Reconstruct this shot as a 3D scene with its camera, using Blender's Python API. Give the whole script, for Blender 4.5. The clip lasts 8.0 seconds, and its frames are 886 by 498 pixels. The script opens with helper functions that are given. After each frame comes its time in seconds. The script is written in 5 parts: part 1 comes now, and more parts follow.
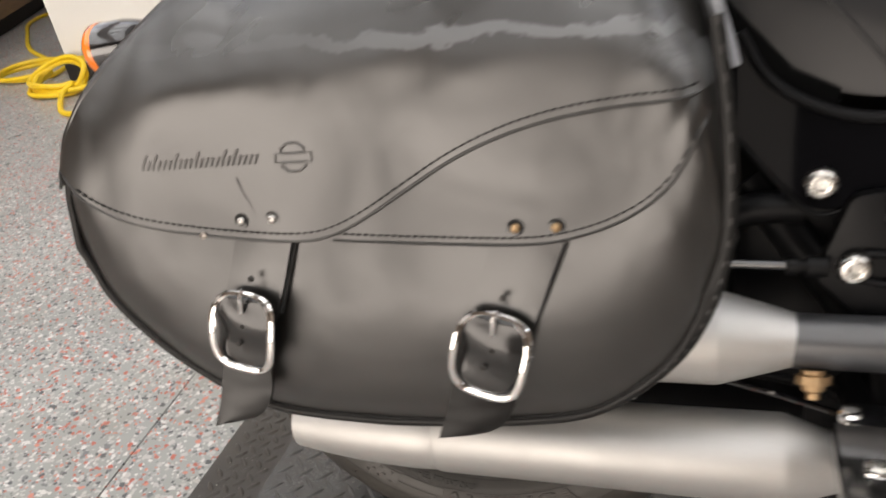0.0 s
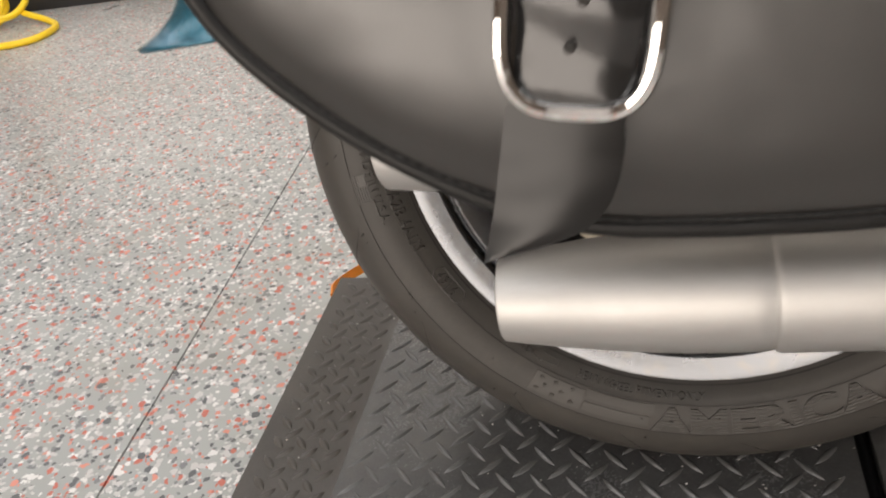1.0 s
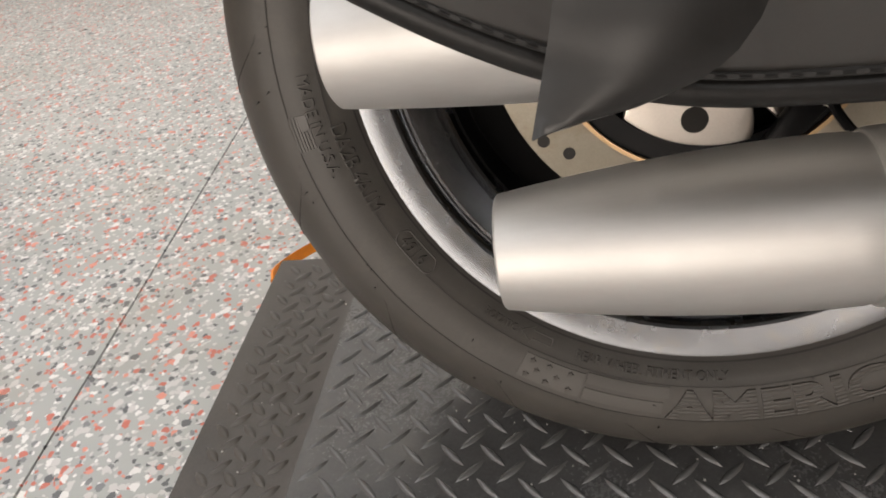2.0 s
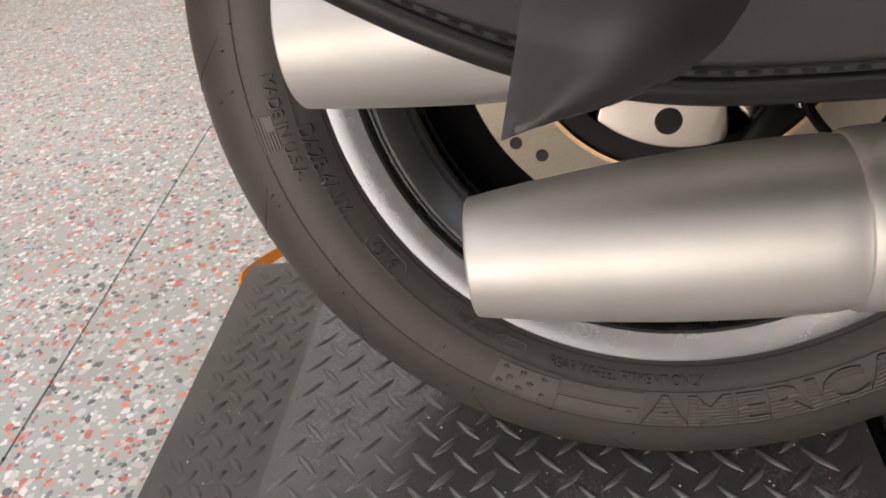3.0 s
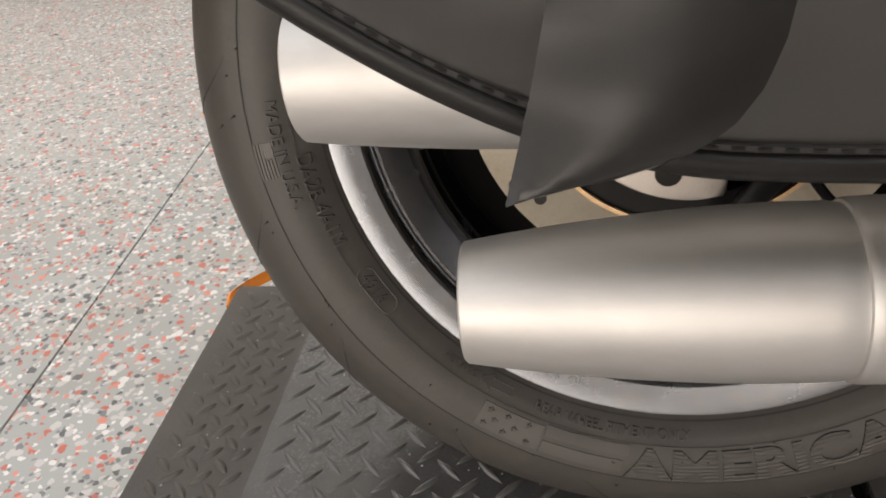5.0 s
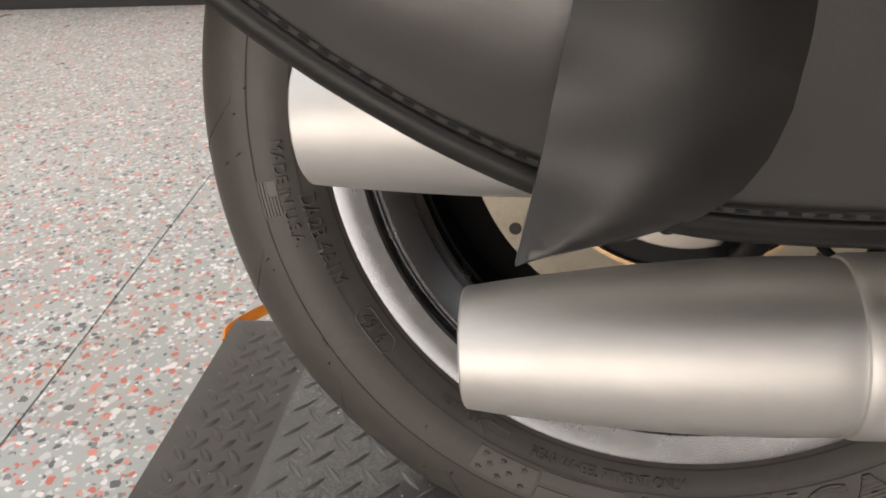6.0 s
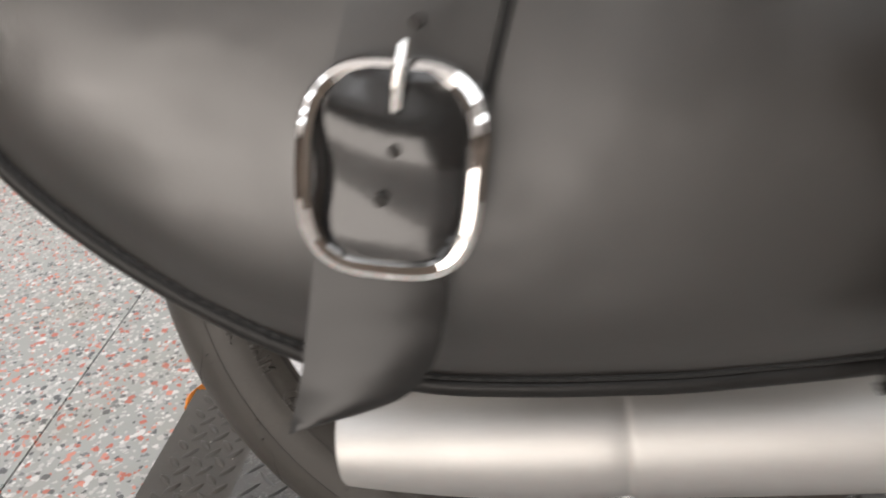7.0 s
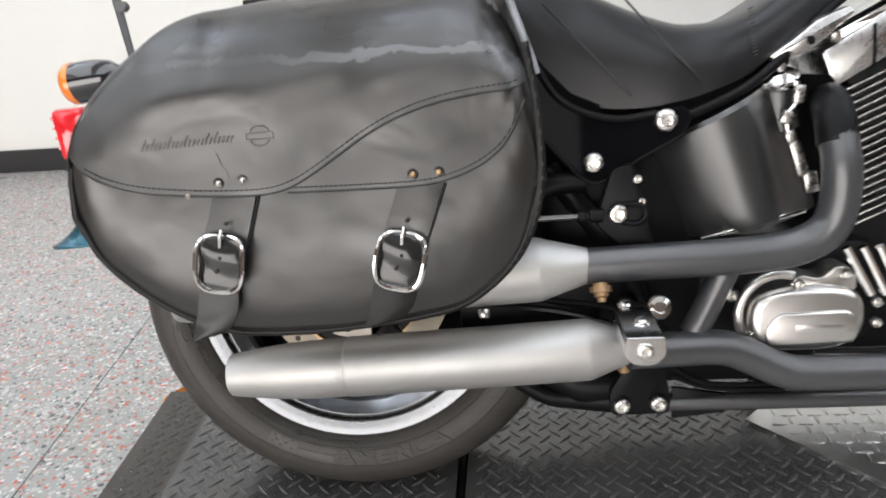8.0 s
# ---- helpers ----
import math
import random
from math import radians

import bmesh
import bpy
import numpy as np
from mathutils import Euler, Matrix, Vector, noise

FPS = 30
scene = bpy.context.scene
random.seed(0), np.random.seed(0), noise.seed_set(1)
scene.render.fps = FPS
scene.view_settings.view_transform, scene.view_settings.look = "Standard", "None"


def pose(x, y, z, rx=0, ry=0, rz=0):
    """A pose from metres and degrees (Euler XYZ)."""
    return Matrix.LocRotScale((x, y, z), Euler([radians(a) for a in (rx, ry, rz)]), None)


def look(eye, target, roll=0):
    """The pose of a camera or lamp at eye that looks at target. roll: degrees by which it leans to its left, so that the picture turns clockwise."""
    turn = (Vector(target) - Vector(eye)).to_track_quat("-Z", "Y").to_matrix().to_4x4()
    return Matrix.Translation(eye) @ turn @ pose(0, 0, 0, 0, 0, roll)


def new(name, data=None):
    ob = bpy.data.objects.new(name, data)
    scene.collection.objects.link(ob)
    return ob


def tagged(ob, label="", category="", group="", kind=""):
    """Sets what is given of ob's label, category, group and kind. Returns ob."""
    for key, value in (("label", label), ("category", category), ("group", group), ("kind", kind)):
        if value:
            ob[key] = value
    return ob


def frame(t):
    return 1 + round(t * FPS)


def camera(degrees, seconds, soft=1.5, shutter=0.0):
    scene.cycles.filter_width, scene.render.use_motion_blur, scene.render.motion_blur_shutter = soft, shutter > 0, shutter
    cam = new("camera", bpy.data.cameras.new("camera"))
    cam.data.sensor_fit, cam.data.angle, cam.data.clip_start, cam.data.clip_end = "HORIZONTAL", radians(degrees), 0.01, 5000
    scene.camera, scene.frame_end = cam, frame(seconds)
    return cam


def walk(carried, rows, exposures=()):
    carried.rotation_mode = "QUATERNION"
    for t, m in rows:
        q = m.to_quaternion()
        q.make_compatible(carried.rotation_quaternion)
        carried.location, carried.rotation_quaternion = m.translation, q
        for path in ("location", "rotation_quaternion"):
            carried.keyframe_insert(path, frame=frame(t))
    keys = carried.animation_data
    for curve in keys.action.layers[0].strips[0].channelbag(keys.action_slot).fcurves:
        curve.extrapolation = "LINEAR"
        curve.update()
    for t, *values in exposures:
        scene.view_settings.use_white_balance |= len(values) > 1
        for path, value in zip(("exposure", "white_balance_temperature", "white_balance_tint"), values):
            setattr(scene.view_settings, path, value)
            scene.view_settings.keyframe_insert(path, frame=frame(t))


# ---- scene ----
cam = camera(59.2, 8.0, soft=1.8, shutter=0.3)
PATH = [
    (0, (0.2785, -0.6676, 0.9064), (-0.4014, 0.9273, -0.1147), -9.7),
    (0.5, (0.0966, -0.5948, 0.7978), (-0.5310, 0.9718, -0.2968), -11.6),
    (1, (-0.0270, -0.5342, 0.6720), (-0.5651, 1.0413, -0.4577), -12.0),
    (1.5, (-0.0752, -0.4778, 0.5956), (-0.5328, 1.1056, -0.5583), -11.7),
    (3, (-0.0761, -0.4425, 0.5764), (-0.4069, 1.1627, -0.5915), -10.0),
    (3.5, (-0.0731, -0.4375, 0.5724), (-0.3918, 1.1677, -0.5986), -9.5),
    (4, (-0.0781, -0.4335, 0.5724), (-0.3898, 1.1737, -0.5966), -8.7),
    (4.5, (-0.0771, -0.4345, 0.5754), (-0.3877, 1.1898, -0.5714), -7.3),
    (6, (-0.0801, -0.4355, 0.5845), (-0.3785, 1.2642, -0.4517), -3.9),
    (6.5, (-0.0802, -0.4395, 0.5956), (-0.3634, 1.2823, -0.4054), -4.2),
    (7, (-0.0078, -0.4920, 0.6710), (-0.2639, 1.2529, -0.2978), -5.5),
    (7.5, (0.1798, -0.7368, 0.8098), (-0.0591, 1.0523, -0.0805), -5.3),
    (8, (0.2638, -0.9915, 0.9034), (0.0471, 0.8358, 0.0895), -5.1),
]
# the picture brightens and dims a little on the way, and drifts cooler at the end
TONE = [(0.0, -0.17, 7150, 14), (0.5, 0.05, 7150, 14), (1.0, -0.08, 7150, 14), (1.5, 0.0, 7150, 14), (4.5, 0.0, 7150, 14), (6.5, 0.0, 7000, 14), (7.0, -0.05, 6850, 13), (7.5, 0.08, 6700, 12), (8.0, 0.0, 6450, 11)]
walk(cam, [(t, look(eye, target, roll)) for t, eye, target, roll in PATH], TONE)

# ---- world and lights ----
world = bpy.data.worlds.new("room_air")
scene.world = world
world.use_nodes = True
world.node_tree.nodes["Background"].inputs[0].default_value = (0.9, 0.95, 1.0, 1)
world.node_tree.nodes["Background"].inputs[1].default_value = 0.02
scene.view_settings.exposure = 0.0
LAMP_POWER = 4.1

# added area lamp in an assumed opening of the unseen wall that the motorcycle's side faces
front_lamp = bpy.data.lights.new("front_area_lamp", "AREA")
front_lamp.shape, front_lamp.size, front_lamp.size_y = "RECTANGLE", 5.6, 2.0
front_lamp.energy, front_lamp.color = 222.0, (1.0, 0.955, 0.91)
new("front_area_lamp", front_lamp).matrix_basis = look((-2.15, -4.52, 1.03), (-2.15, 0, 1.03))


# ---- materials ----
def ramp(nt, fac, stops):
    r = nt.nodes.new("ShaderNodeValToRGB")
    r.color_ramp.interpolation = "LINEAR"
    els = r.color_ramp.elements
    while len(els) < len(stops):
        els.new(0.5)
    for e, (p, c) in zip(els, stops):
        e.position, e.color = p, (*c, 1) if len(c) == 3 else c
    nt.links.new(fac, r.inputs[0])
    return r.outputs[0]


def tex_noise(nt, co, scale, detail=4, rough=0.55, dist=0.0):
    n = nt.nodes.new("ShaderNodeTexNoise")
    n.inputs["Scale"].default_value, n.inputs["Detail"].default_value = scale, detail
    n.inputs["Roughness"].default_value, n.inputs["Distortion"].default_value = rough, dist
    nt.links.new(co, n.inputs["Vector"])
    return n.outputs["Fac"]


def scaled(nt, co, s):
    m = nt.nodes.new("ShaderNodeMapping")
    m.inputs["Scale"].default_value = s
    nt.links.new(co, m.inputs["Vector"])
    return m.outputs[0]


def math_node(nt, op, a, b):
    m = nt.nodes.new("ShaderNodeMath")
    m.operation = op
    for i, v in enumerate((a, b)):
        if isinstance(v, (int, float)):
            m.inputs[i].default_value = v
        else:
            nt.links.new(v, m.inputs[i])
    return m.outputs[0]


def mat(name, base, rough=0.5, metal=0.0, var=0.15, scale=6.0, grain=300.0, bump=0.0, bump_scale=None,
        rough_var=0.1, spec=0.5, coat=0.0, stain=None, stain_amount=0.3, stretch=(1, 1, 1), aniso=0.0, coat_rough=0.1, rings=0.0):
    """A surface with a broad variation, a fine grain, a roughness that wanders, and a bump."""
    m = bpy.data.materials.new(name)
    m.use_nodes = True
    nt = m.node_tree
    b = nt.nodes["Principled BSDF"]
    co = nt.nodes.new("ShaderNodeTexCoord").outputs["Object"]
    co = scaled(nt, co, stretch)
    broad = tex_noise(nt, co, scale, 5, 0.6, 0.4)
    fine = tex_noise(nt, co, grain, 3, 0.6)
    mix = math_node(nt, "ADD", math_node(nt, "MULTIPLY", broad, 0.65), math_node(nt, "MULTIPLY", fine, 0.35))
    lo = [max(0.0, c * (1 - var)) for c in base]
    hi = [min(1.0, c * (1 + var)) for c in base]
    col = ramp(nt, mix, [(0.3, lo), (0.7, hi)])
    if stain:
        s = ramp(nt, tex_noise(nt, co, scale * 2.3, 6, 0.7, 0.8), [(0.5, (0, 0, 0)), (0.72, (1, 1, 1))])
        mx = nt.nodes.new("ShaderNodeMix")
        mx.data_type = "RGBA"
        nt.links.new(math_node(nt, "MULTIPLY", s, stain_amount), mx.inputs["Factor"])
        nt.links.new(col, mx.inputs["A"])
        mx.inputs["B"].default_value = (*stain, 1)
        col = mx.outputs["Result"]
    nt.links.new(col, b.inputs["Base Color"])
    b.inputs["Metallic"].default_value = metal
    b.inputs["Specular IOR Level"].default_value = spec
    b.inputs["Coat Weight"].default_value = coat
    b.inputs["Coat Roughness"].default_value = coat_rough
    b.inputs["Anisotropic"].default_value = aniso
    rr = ramp(nt, mix, [(0.25, (max(0.02, rough - rough_var),) * 3), (0.75, (min(1, rough + rough_var),) * 3)])
    nt.links.new(rr, b.inputs["Roughness"])
    if bump:
        bn = nt.nodes.new("ShaderNodeBump")
        bn.inputs["Strength"].default_value = bump
        bn.inputs["Distance"].default_value = 0.001
        nt.links.new(tex_noise(nt, co, bump_scale or grain, 3, 0.6), bn.inputs["Height"])
        nt.links.new(bn.outputs[0], b.inputs["Normal"])
    if rings:
        w = nt.nodes.new("ShaderNodeTexWave")
        w.wave_type, w.rings_direction = "RINGS", "Y"
        w.inputs["Scale"].default_value, w.inputs["Distortion"].default_value, w.inputs["Detail"].default_value = rings, 3.0, 3.0
        nt.links.new(co, w.inputs["Vector"])
        bn = nt.nodes.new("ShaderNodeBump")
        bn.inputs["Strength"].default_value, bn.inputs["Distance"].default_value = 0.5, 0.12 / rings
        nt.links.new(w.outputs["Fac"], bn.inputs["Height"])
        nt.links.new(bn.outputs[0], b.inputs["Normal"])
    return m


def emit(name, colour, power):
    m = bpy.data.materials.new(name)
    m.use_nodes = True
    nt = m.node_tree
    nt.nodes.clear()
    e = nt.nodes.new("ShaderNodeEmission")
    e.inputs[0].default_value, e.inputs[1].default_value = (*colour, 1), power
    o = nt.nodes.new("ShaderNodeOutputMaterial")
    nt.links.new(e.outputs[0], o.inputs[0])
    return m


def flake_floor():
    """Grey epoxy floor with broadcast chips of red, white and black."""
    m = bpy.data.materials.new("flake_epoxy")
    m.use_nodes = True
    nt = m.node_tree
    b = nt.nodes["Principled BSDF"]
    co = nt.nodes.new("ShaderNodeTexCoord").outputs["Object"]
    wob = nt.nodes.new("ShaderNodeTexNoise")
    wob.inputs["Scale"].default_value, wob.inputs["Detail"].default_value = 160, 2
    nt.links.new(co, wob.inputs["Vector"])
    warp = nt.nodes.new("ShaderNodeVectorMath")
    warp.operation = "MULTIPLY_ADD"
    nt.links.new(wob.outputs["Color"], warp.inputs[0])
    warp.inputs[1].default_value = (0.006, 0.006, 0.006)
    nt.links.new(co, warp.inputs[2])
    col = None
    broad = tex_noise(nt, co, 2.2, 4, 0.6)
    ground = ramp(nt, broad, [(0.3, (0.30, 0.31, 0.295)), (0.7, (0.38, 0.39, 0.37))])
    layers = [(210, 0.10, 0.0), (140, 0.09, 3.7), (98, 0.05, 9.1)]
    col = ground
    tones = [(0.0, (0.50, 0.49, 0.47)), (0.36, (0.66, 0.65, 0.625)), (0.55, (0.10, 0.104, 0.108)), (0.66, (0.49, 0.14, 0.10)),
             (0.80, (0.18, 0.19, 0.19)), (0.91, (0.62, 0.24, 0.18))]
    height = None
    for sc, cover, shift in layers:
        mp = nt.nodes.new("ShaderNodeMapping")
        mp.inputs["Location"].default_value = (shift, shift * 0.7, 0)
        nt.links.new(warp.outputs[0], mp.inputs["Vector"])
        v = nt.nodes.new("ShaderNodeTexVoronoi")
        v.voronoi_dimensions = "2D"
        v.inputs["Scale"].default_value = sc
        nt.links.new(mp.outputs[0], v.inputs["Vector"])
        sep = nt.nodes.new("ShaderNodeSeparateColor")
        nt.links.new(v.outputs["Color"], sep.inputs[0])
        tone = nt.nodes.new("ShaderNodeValToRGB")
        tone.color_ramp.interpolation = "CONSTANT"
        els = tone.color_ramp.elements
        while len(els) < len(tones):
            els.new(0.5)
        for e, (p, c) in zip(els, tones):
            e.position, e.color = p, (*c, 1)
        nt.links.new(sep.outputs[0], tone.inputs[0])
        pick = math_node(nt, "LESS_THAN", sep.outputs[1], cover * 2.4)
        near = math_node(nt, "LESS_THAN", v.outputs["Distance"], 0.54)
        mask = math_node(nt, "MULTIPLY", pick, near)
        mx = nt.nodes.new("ShaderNodeMix")
        mx.data_type = "RGBA"
        nt.links.new(mask, mx.inputs["Factor"])
        nt.links.new(col, mx.inputs["A"])
        nt.links.new(tone.outputs[0], mx.inputs["B"])
        col = mx.outputs["Result"]
        height = mask if height is None else math_node(nt, "ADD", height, mask)
    dirt = ramp(nt, tex_noise(nt, co, 3.1, 6, 0.7, 1.0), [(0.52, (0, 0, 0)), (0.75, (1, 1, 1))])
    mx = nt.nodes.new("ShaderNodeMix")
    mx.data_type = "RGBA"
    nt.links.new(math_node(nt, "MULTIPLY", dirt, 0.32), mx.inputs["Factor"])
    nt.links.new(col, mx.inputs["A"])
    mx.inputs["B"].default_value = (0.24, 0.2, 0.13, 1)
    nt.links.new(mx.outputs["Result"], b.inputs["Base Color"])
    rr = ramp(nt, tex_noise(nt, co, 9, 4), [(0.3, (0.26,) * 3), (0.7, (0.42,) * 3)])
    nt.links.new(rr, b.inputs["Roughness"])
    bn = nt.nodes.new("ShaderNodeBump")
    bn.inputs["Strength"].default_value, bn.inputs["Distance"].default_value = 0.25, 0.0006
    nt.links.new(height, bn.inputs["Height"])
    nt.links.new(bn.outputs[0], b.inputs["Normal"])
    return m


FLAKE = flake_floor()
LEATHER = mat("black_leather", (0.010, 0.0088, 0.0075), 0.29, var=0.35, scale=9, grain=900, rough_var=0.03, spec=0.95)


def blotched_gloss(m, scale, lo, hi, lumpy=True):
    """A gloss that wanders in soft patches; lumpy: over a slightly uneven, grained surface, as on handled leather."""
    nt = m.node_tree
    co = nt.nodes.new("ShaderNodeTexCoord").outputs["Object"]
    rr = ramp(nt, tex_noise(nt, co, scale, 3, 0.5, 0.8), [(0.36, (lo,) * 3), (0.64, (hi,) * 3)])
    b = nt.nodes["Principled BSDF"]
    nt.links.new(rr, b.inputs["Roughness"])
    if not lumpy:
        return
    lumps = nt.nodes.new("ShaderNodeBump")
    lumps.inputs["Strength"].default_value, lumps.inputs["Distance"].default_value = 0.35, 0.006
    nt.links.new(tex_noise(nt, co, scale * 1.9, 2, 0.4, 0.3), lumps.inputs["Height"])
    grain = nt.nodes.new("ShaderNodeBump")
    grain.inputs["Strength"].default_value, grain.inputs["Distance"].default_value = 0.12, 0.0006
    nt.links.new(tex_noise(nt, co, 420, 3, 0.6), grain.inputs["Height"])
    nt.links.new(lumps.outputs[0], grain.inputs["Normal"])
    nt.links.new(grain.outputs[0], b.inputs["Normal"])


blotched_gloss(LEATHER, 9.0, 0.28, 0.44)


def lid_leather():
    """The bag's leather with rubbed grey scuffs and painted sheen along the lid's shoulder, and a polished crown."""
    m = LEATHER.copy()
    m.name = "scuffed_sheen_lid_leather"
    nt = m.node_tree
    b = nt.nodes["Principled BSDF"]
    co = nt.nodes.new("ShaderNodeTexCoord").outputs["Object"]
    sep = nt.nodes.new("ShaderNodeSeparateXYZ")
    nt.links.new(co, sep.inputs[0])
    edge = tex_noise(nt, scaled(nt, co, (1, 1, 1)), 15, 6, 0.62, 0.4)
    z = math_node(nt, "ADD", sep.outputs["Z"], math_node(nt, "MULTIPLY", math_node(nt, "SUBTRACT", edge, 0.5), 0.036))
    # grey shoulder band: rubbed leather together with its sheen, put into the colour
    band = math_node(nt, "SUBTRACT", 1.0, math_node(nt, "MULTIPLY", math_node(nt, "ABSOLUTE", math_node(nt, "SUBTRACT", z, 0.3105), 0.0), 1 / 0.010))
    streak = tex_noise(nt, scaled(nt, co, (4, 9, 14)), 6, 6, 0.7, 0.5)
    scuff_sheen = ramp(nt, math_node(nt, "MULTIPLY", math_node(nt, "MAXIMUM", band, 0.0), streak), [(0.27, (0, 0, 0)), (0.34, (1, 1, 1))])
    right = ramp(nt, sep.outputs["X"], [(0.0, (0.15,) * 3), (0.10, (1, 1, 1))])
    scuff_sheen = math_node(nt, "MULTIPLY", scuff_sheen, right)
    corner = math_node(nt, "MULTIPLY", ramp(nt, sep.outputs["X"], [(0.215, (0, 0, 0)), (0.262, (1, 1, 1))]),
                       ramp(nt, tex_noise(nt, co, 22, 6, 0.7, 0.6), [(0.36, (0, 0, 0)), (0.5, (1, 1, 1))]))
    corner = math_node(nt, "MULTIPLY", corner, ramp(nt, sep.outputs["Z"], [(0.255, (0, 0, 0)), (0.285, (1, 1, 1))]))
    wear_sheen = math_node(nt, "MAXIMUM", scuff_sheen, corner)
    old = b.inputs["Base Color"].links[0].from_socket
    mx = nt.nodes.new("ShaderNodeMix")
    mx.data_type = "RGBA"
    nt.links.new(math_node(nt, "MULTIPLY", wear_sheen, 0.45), mx.inputs["Factor"])
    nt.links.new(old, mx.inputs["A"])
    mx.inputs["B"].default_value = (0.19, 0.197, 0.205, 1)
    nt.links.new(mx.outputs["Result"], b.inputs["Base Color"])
    old = b.inputs["Roughness"].links[0].from_socket
    polish = ramp(nt, z, [(0.300, (0, 0, 0)), (0.316, (1, 1, 1))])
    nt.links.new(math_node(nt, "SUBTRACT", old, math_node(nt, "MULTIPLY", polish, 0.03)), b.inputs["Roughness"])
    return m


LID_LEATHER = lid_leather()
LEATHER_SHINY = mat("polished_black_leather", (0.012, 0.012, 0.012), 0.16, var=0.3, scale=30, grain=700, bump=0.1, bump_scale=120, rough_var=0.06, spec=0.6)
LEATHER_RAW = mat("worn_grey_leather", (0.022, 0.0212, 0.02), 0.42, var=0.25, scale=25, grain=900, bump=0.06, bump_scale=900)
TAIL_LEATHER = mat("smooth_strap_leather", (0.008, 0.0078, 0.0075), 0.33, var=0.25, scale=25, grain=900, bump=0.03, bump_scale=900, spec=0.42)
BINDING = mat("rubbed_grey_binding", (0.27, 0.28, 0.30), 0.42, var=0.3, scale=40, grain=600, bump=0.1, bump_scale=500)
PIPING = mat("black_piping", (0.009, 0.0087, 0.0083), 0.4, var=0.3, scale=40, grain=800, bump=0.12, bump_scale=500, spec=0.22)
THREAD = mat("black_thread", (0.009, 0.0088, 0.0085), 0.75, var=0.3, scale=80)
SATIN = mat("satin_nickel", (0.53, 0.525, 0.512), 0.62, metal=1.0, var=0.05, scale=6, grain=420, rough_var=0.015, bump=0.035, bump_scale=700,
            stretch=(0.25, 1, 1), stain=(0.5, 0.45, 0.38), stain_amount=0.2, aniso=0.3)
blotched_gloss(SATIN, 16.0, 0.53, 0.58, lumpy=False)
BLACK_PIPE = mat("satin_black_coating", (0.038, 0.039, 0.042), 0.33, var=0.15, scale=8, grain=500, rough_var=0.04, bump=0.015, spec=1.0)
CHROME = mat("chrome", (0.82, 0.81, 0.8), 0.06, metal=1.0, var=0.04, scale=20, rough_var=0.03)
RIM_BAND = mat("brushed_rim_band", (0.44, 0.455, 0.48), 0.22, metal=1.0, var=0.06, scale=14, grain=260, rough_var=0.03)
BOLT_ZINC = mat("bright_zinc", (0.60, 0.585, 0.555), 0.27, metal=1.0, var=0.12, scale=70, rough_var=0.08)
RIM_ALU = mat("polished_rim_aluminium", (0.162, 0.169, 0.180), 0.26, metal=1.0, var=0.10, scale=26, grain=90, rough_var=0.04, stain=(0.22, 0.20, 0.165), stain_amount=0.35)
RUBBER = mat("tyre_rubber", (0.041, 0.0375, 0.033), 0.5, var=0.18, scale=11, grain=500, bump=0.15, bump_scale=900, rough_var=0.08, spec=0.4,
             stain=(0.08, 0.07, 0.056), stain_amount=0.3)
RUBBER_MARK = mat("raised_tyre_rubber", (0.046, 0.042, 0.037), 0.46, var=0.15, scale=30, grain=500, spec=0.5)
RUBBER_RIBBED = mat("ribbed_tyre_lettering", (0.044, 0.040, 0.035), 0.46, var=0.15, scale=30, grain=500, spec=0.5, rings=118)
GROOVE = mat("tread_groove", (0.018, 0.016, 0.014), 0.8, var=0.2, scale=30)
ROTOR = mat("brushed_disc_steel", (0.30, 0.27, 0.22), 0.34, metal=1.0, var=0.15, scale=12, grain=600, rough_var=0.08, stain=(0.2, 0.15, 0.09), stain_amount=0.5, rings=900)
CARRIER = mat("cast_aluminium", (0.42, 0.385, 0.345), 0.3, metal=1.0, var=0.1, scale=14, grain=500, bump=0.06)
DARK = mat("black_cast_parts", (0.0045, 0.0045, 0.005), 0.42, var=0.3, scale=18, rough_var=0.12, bump=0.08, spec=0.15)
GLOSS_BLACK = mat("gloss_black_paint", (0.006, 0.006, 0.008), 0.08, var=0.2, scale=8, rough_var=0.03, coat=1.0, coat_rough=0.04)
STRUT_BLACK = mat("waxed_black_steel", (0.005, 0.005, 0.006), 0.05, var=0.2, scale=8, rough_var=0.01, spec=0.03)
PEG_METAL = mat("dull_chrome", (0.66, 0.655, 0.65), 0.13, metal=1.0, var=0.05, scale=30, grain=120, rough_var=0.05)
BLUE_PAINT = mat("dark_blue_metallic_paint", (0.007, 0.10, 0.15), 0.28, metal=0.5, var=0.25, scale=9, grain=1800, rough_var=0.05, coat=0.6, coat_rough=0.12)
SEAT_VINYL = mat("black_seat_vinyl", (0.007, 0.007, 0.008), 0.33, var=0.2, scale=12, grain=900, bump=0.05, bump_scale=1400, rough_var=0.05, spec=0.36)
TANK_BLACK = mat("satin_black_oil_tank", (0.014, 0.014, 0.0142), 0.36, var=0.15, scale=7, grain=600, rough_var=0.04, spec=1.0, coat=0.4, coat_rough=0.3)
AMBER = mat("amber_lens", (0.85, 0.2, 0.01), 0.12, var=0.1, scale=30, coat=1.0)
RED_LENS = mat("red_lens", (0.62, 0.012, 0.02), 0.1, var=0.12, scale=30, coat=1.0)
FIN_ALU = mat("machined_fin_edges", (0.62, 0.61, 0.6), 0.28, metal=1.0, var=0.1, scale=30)
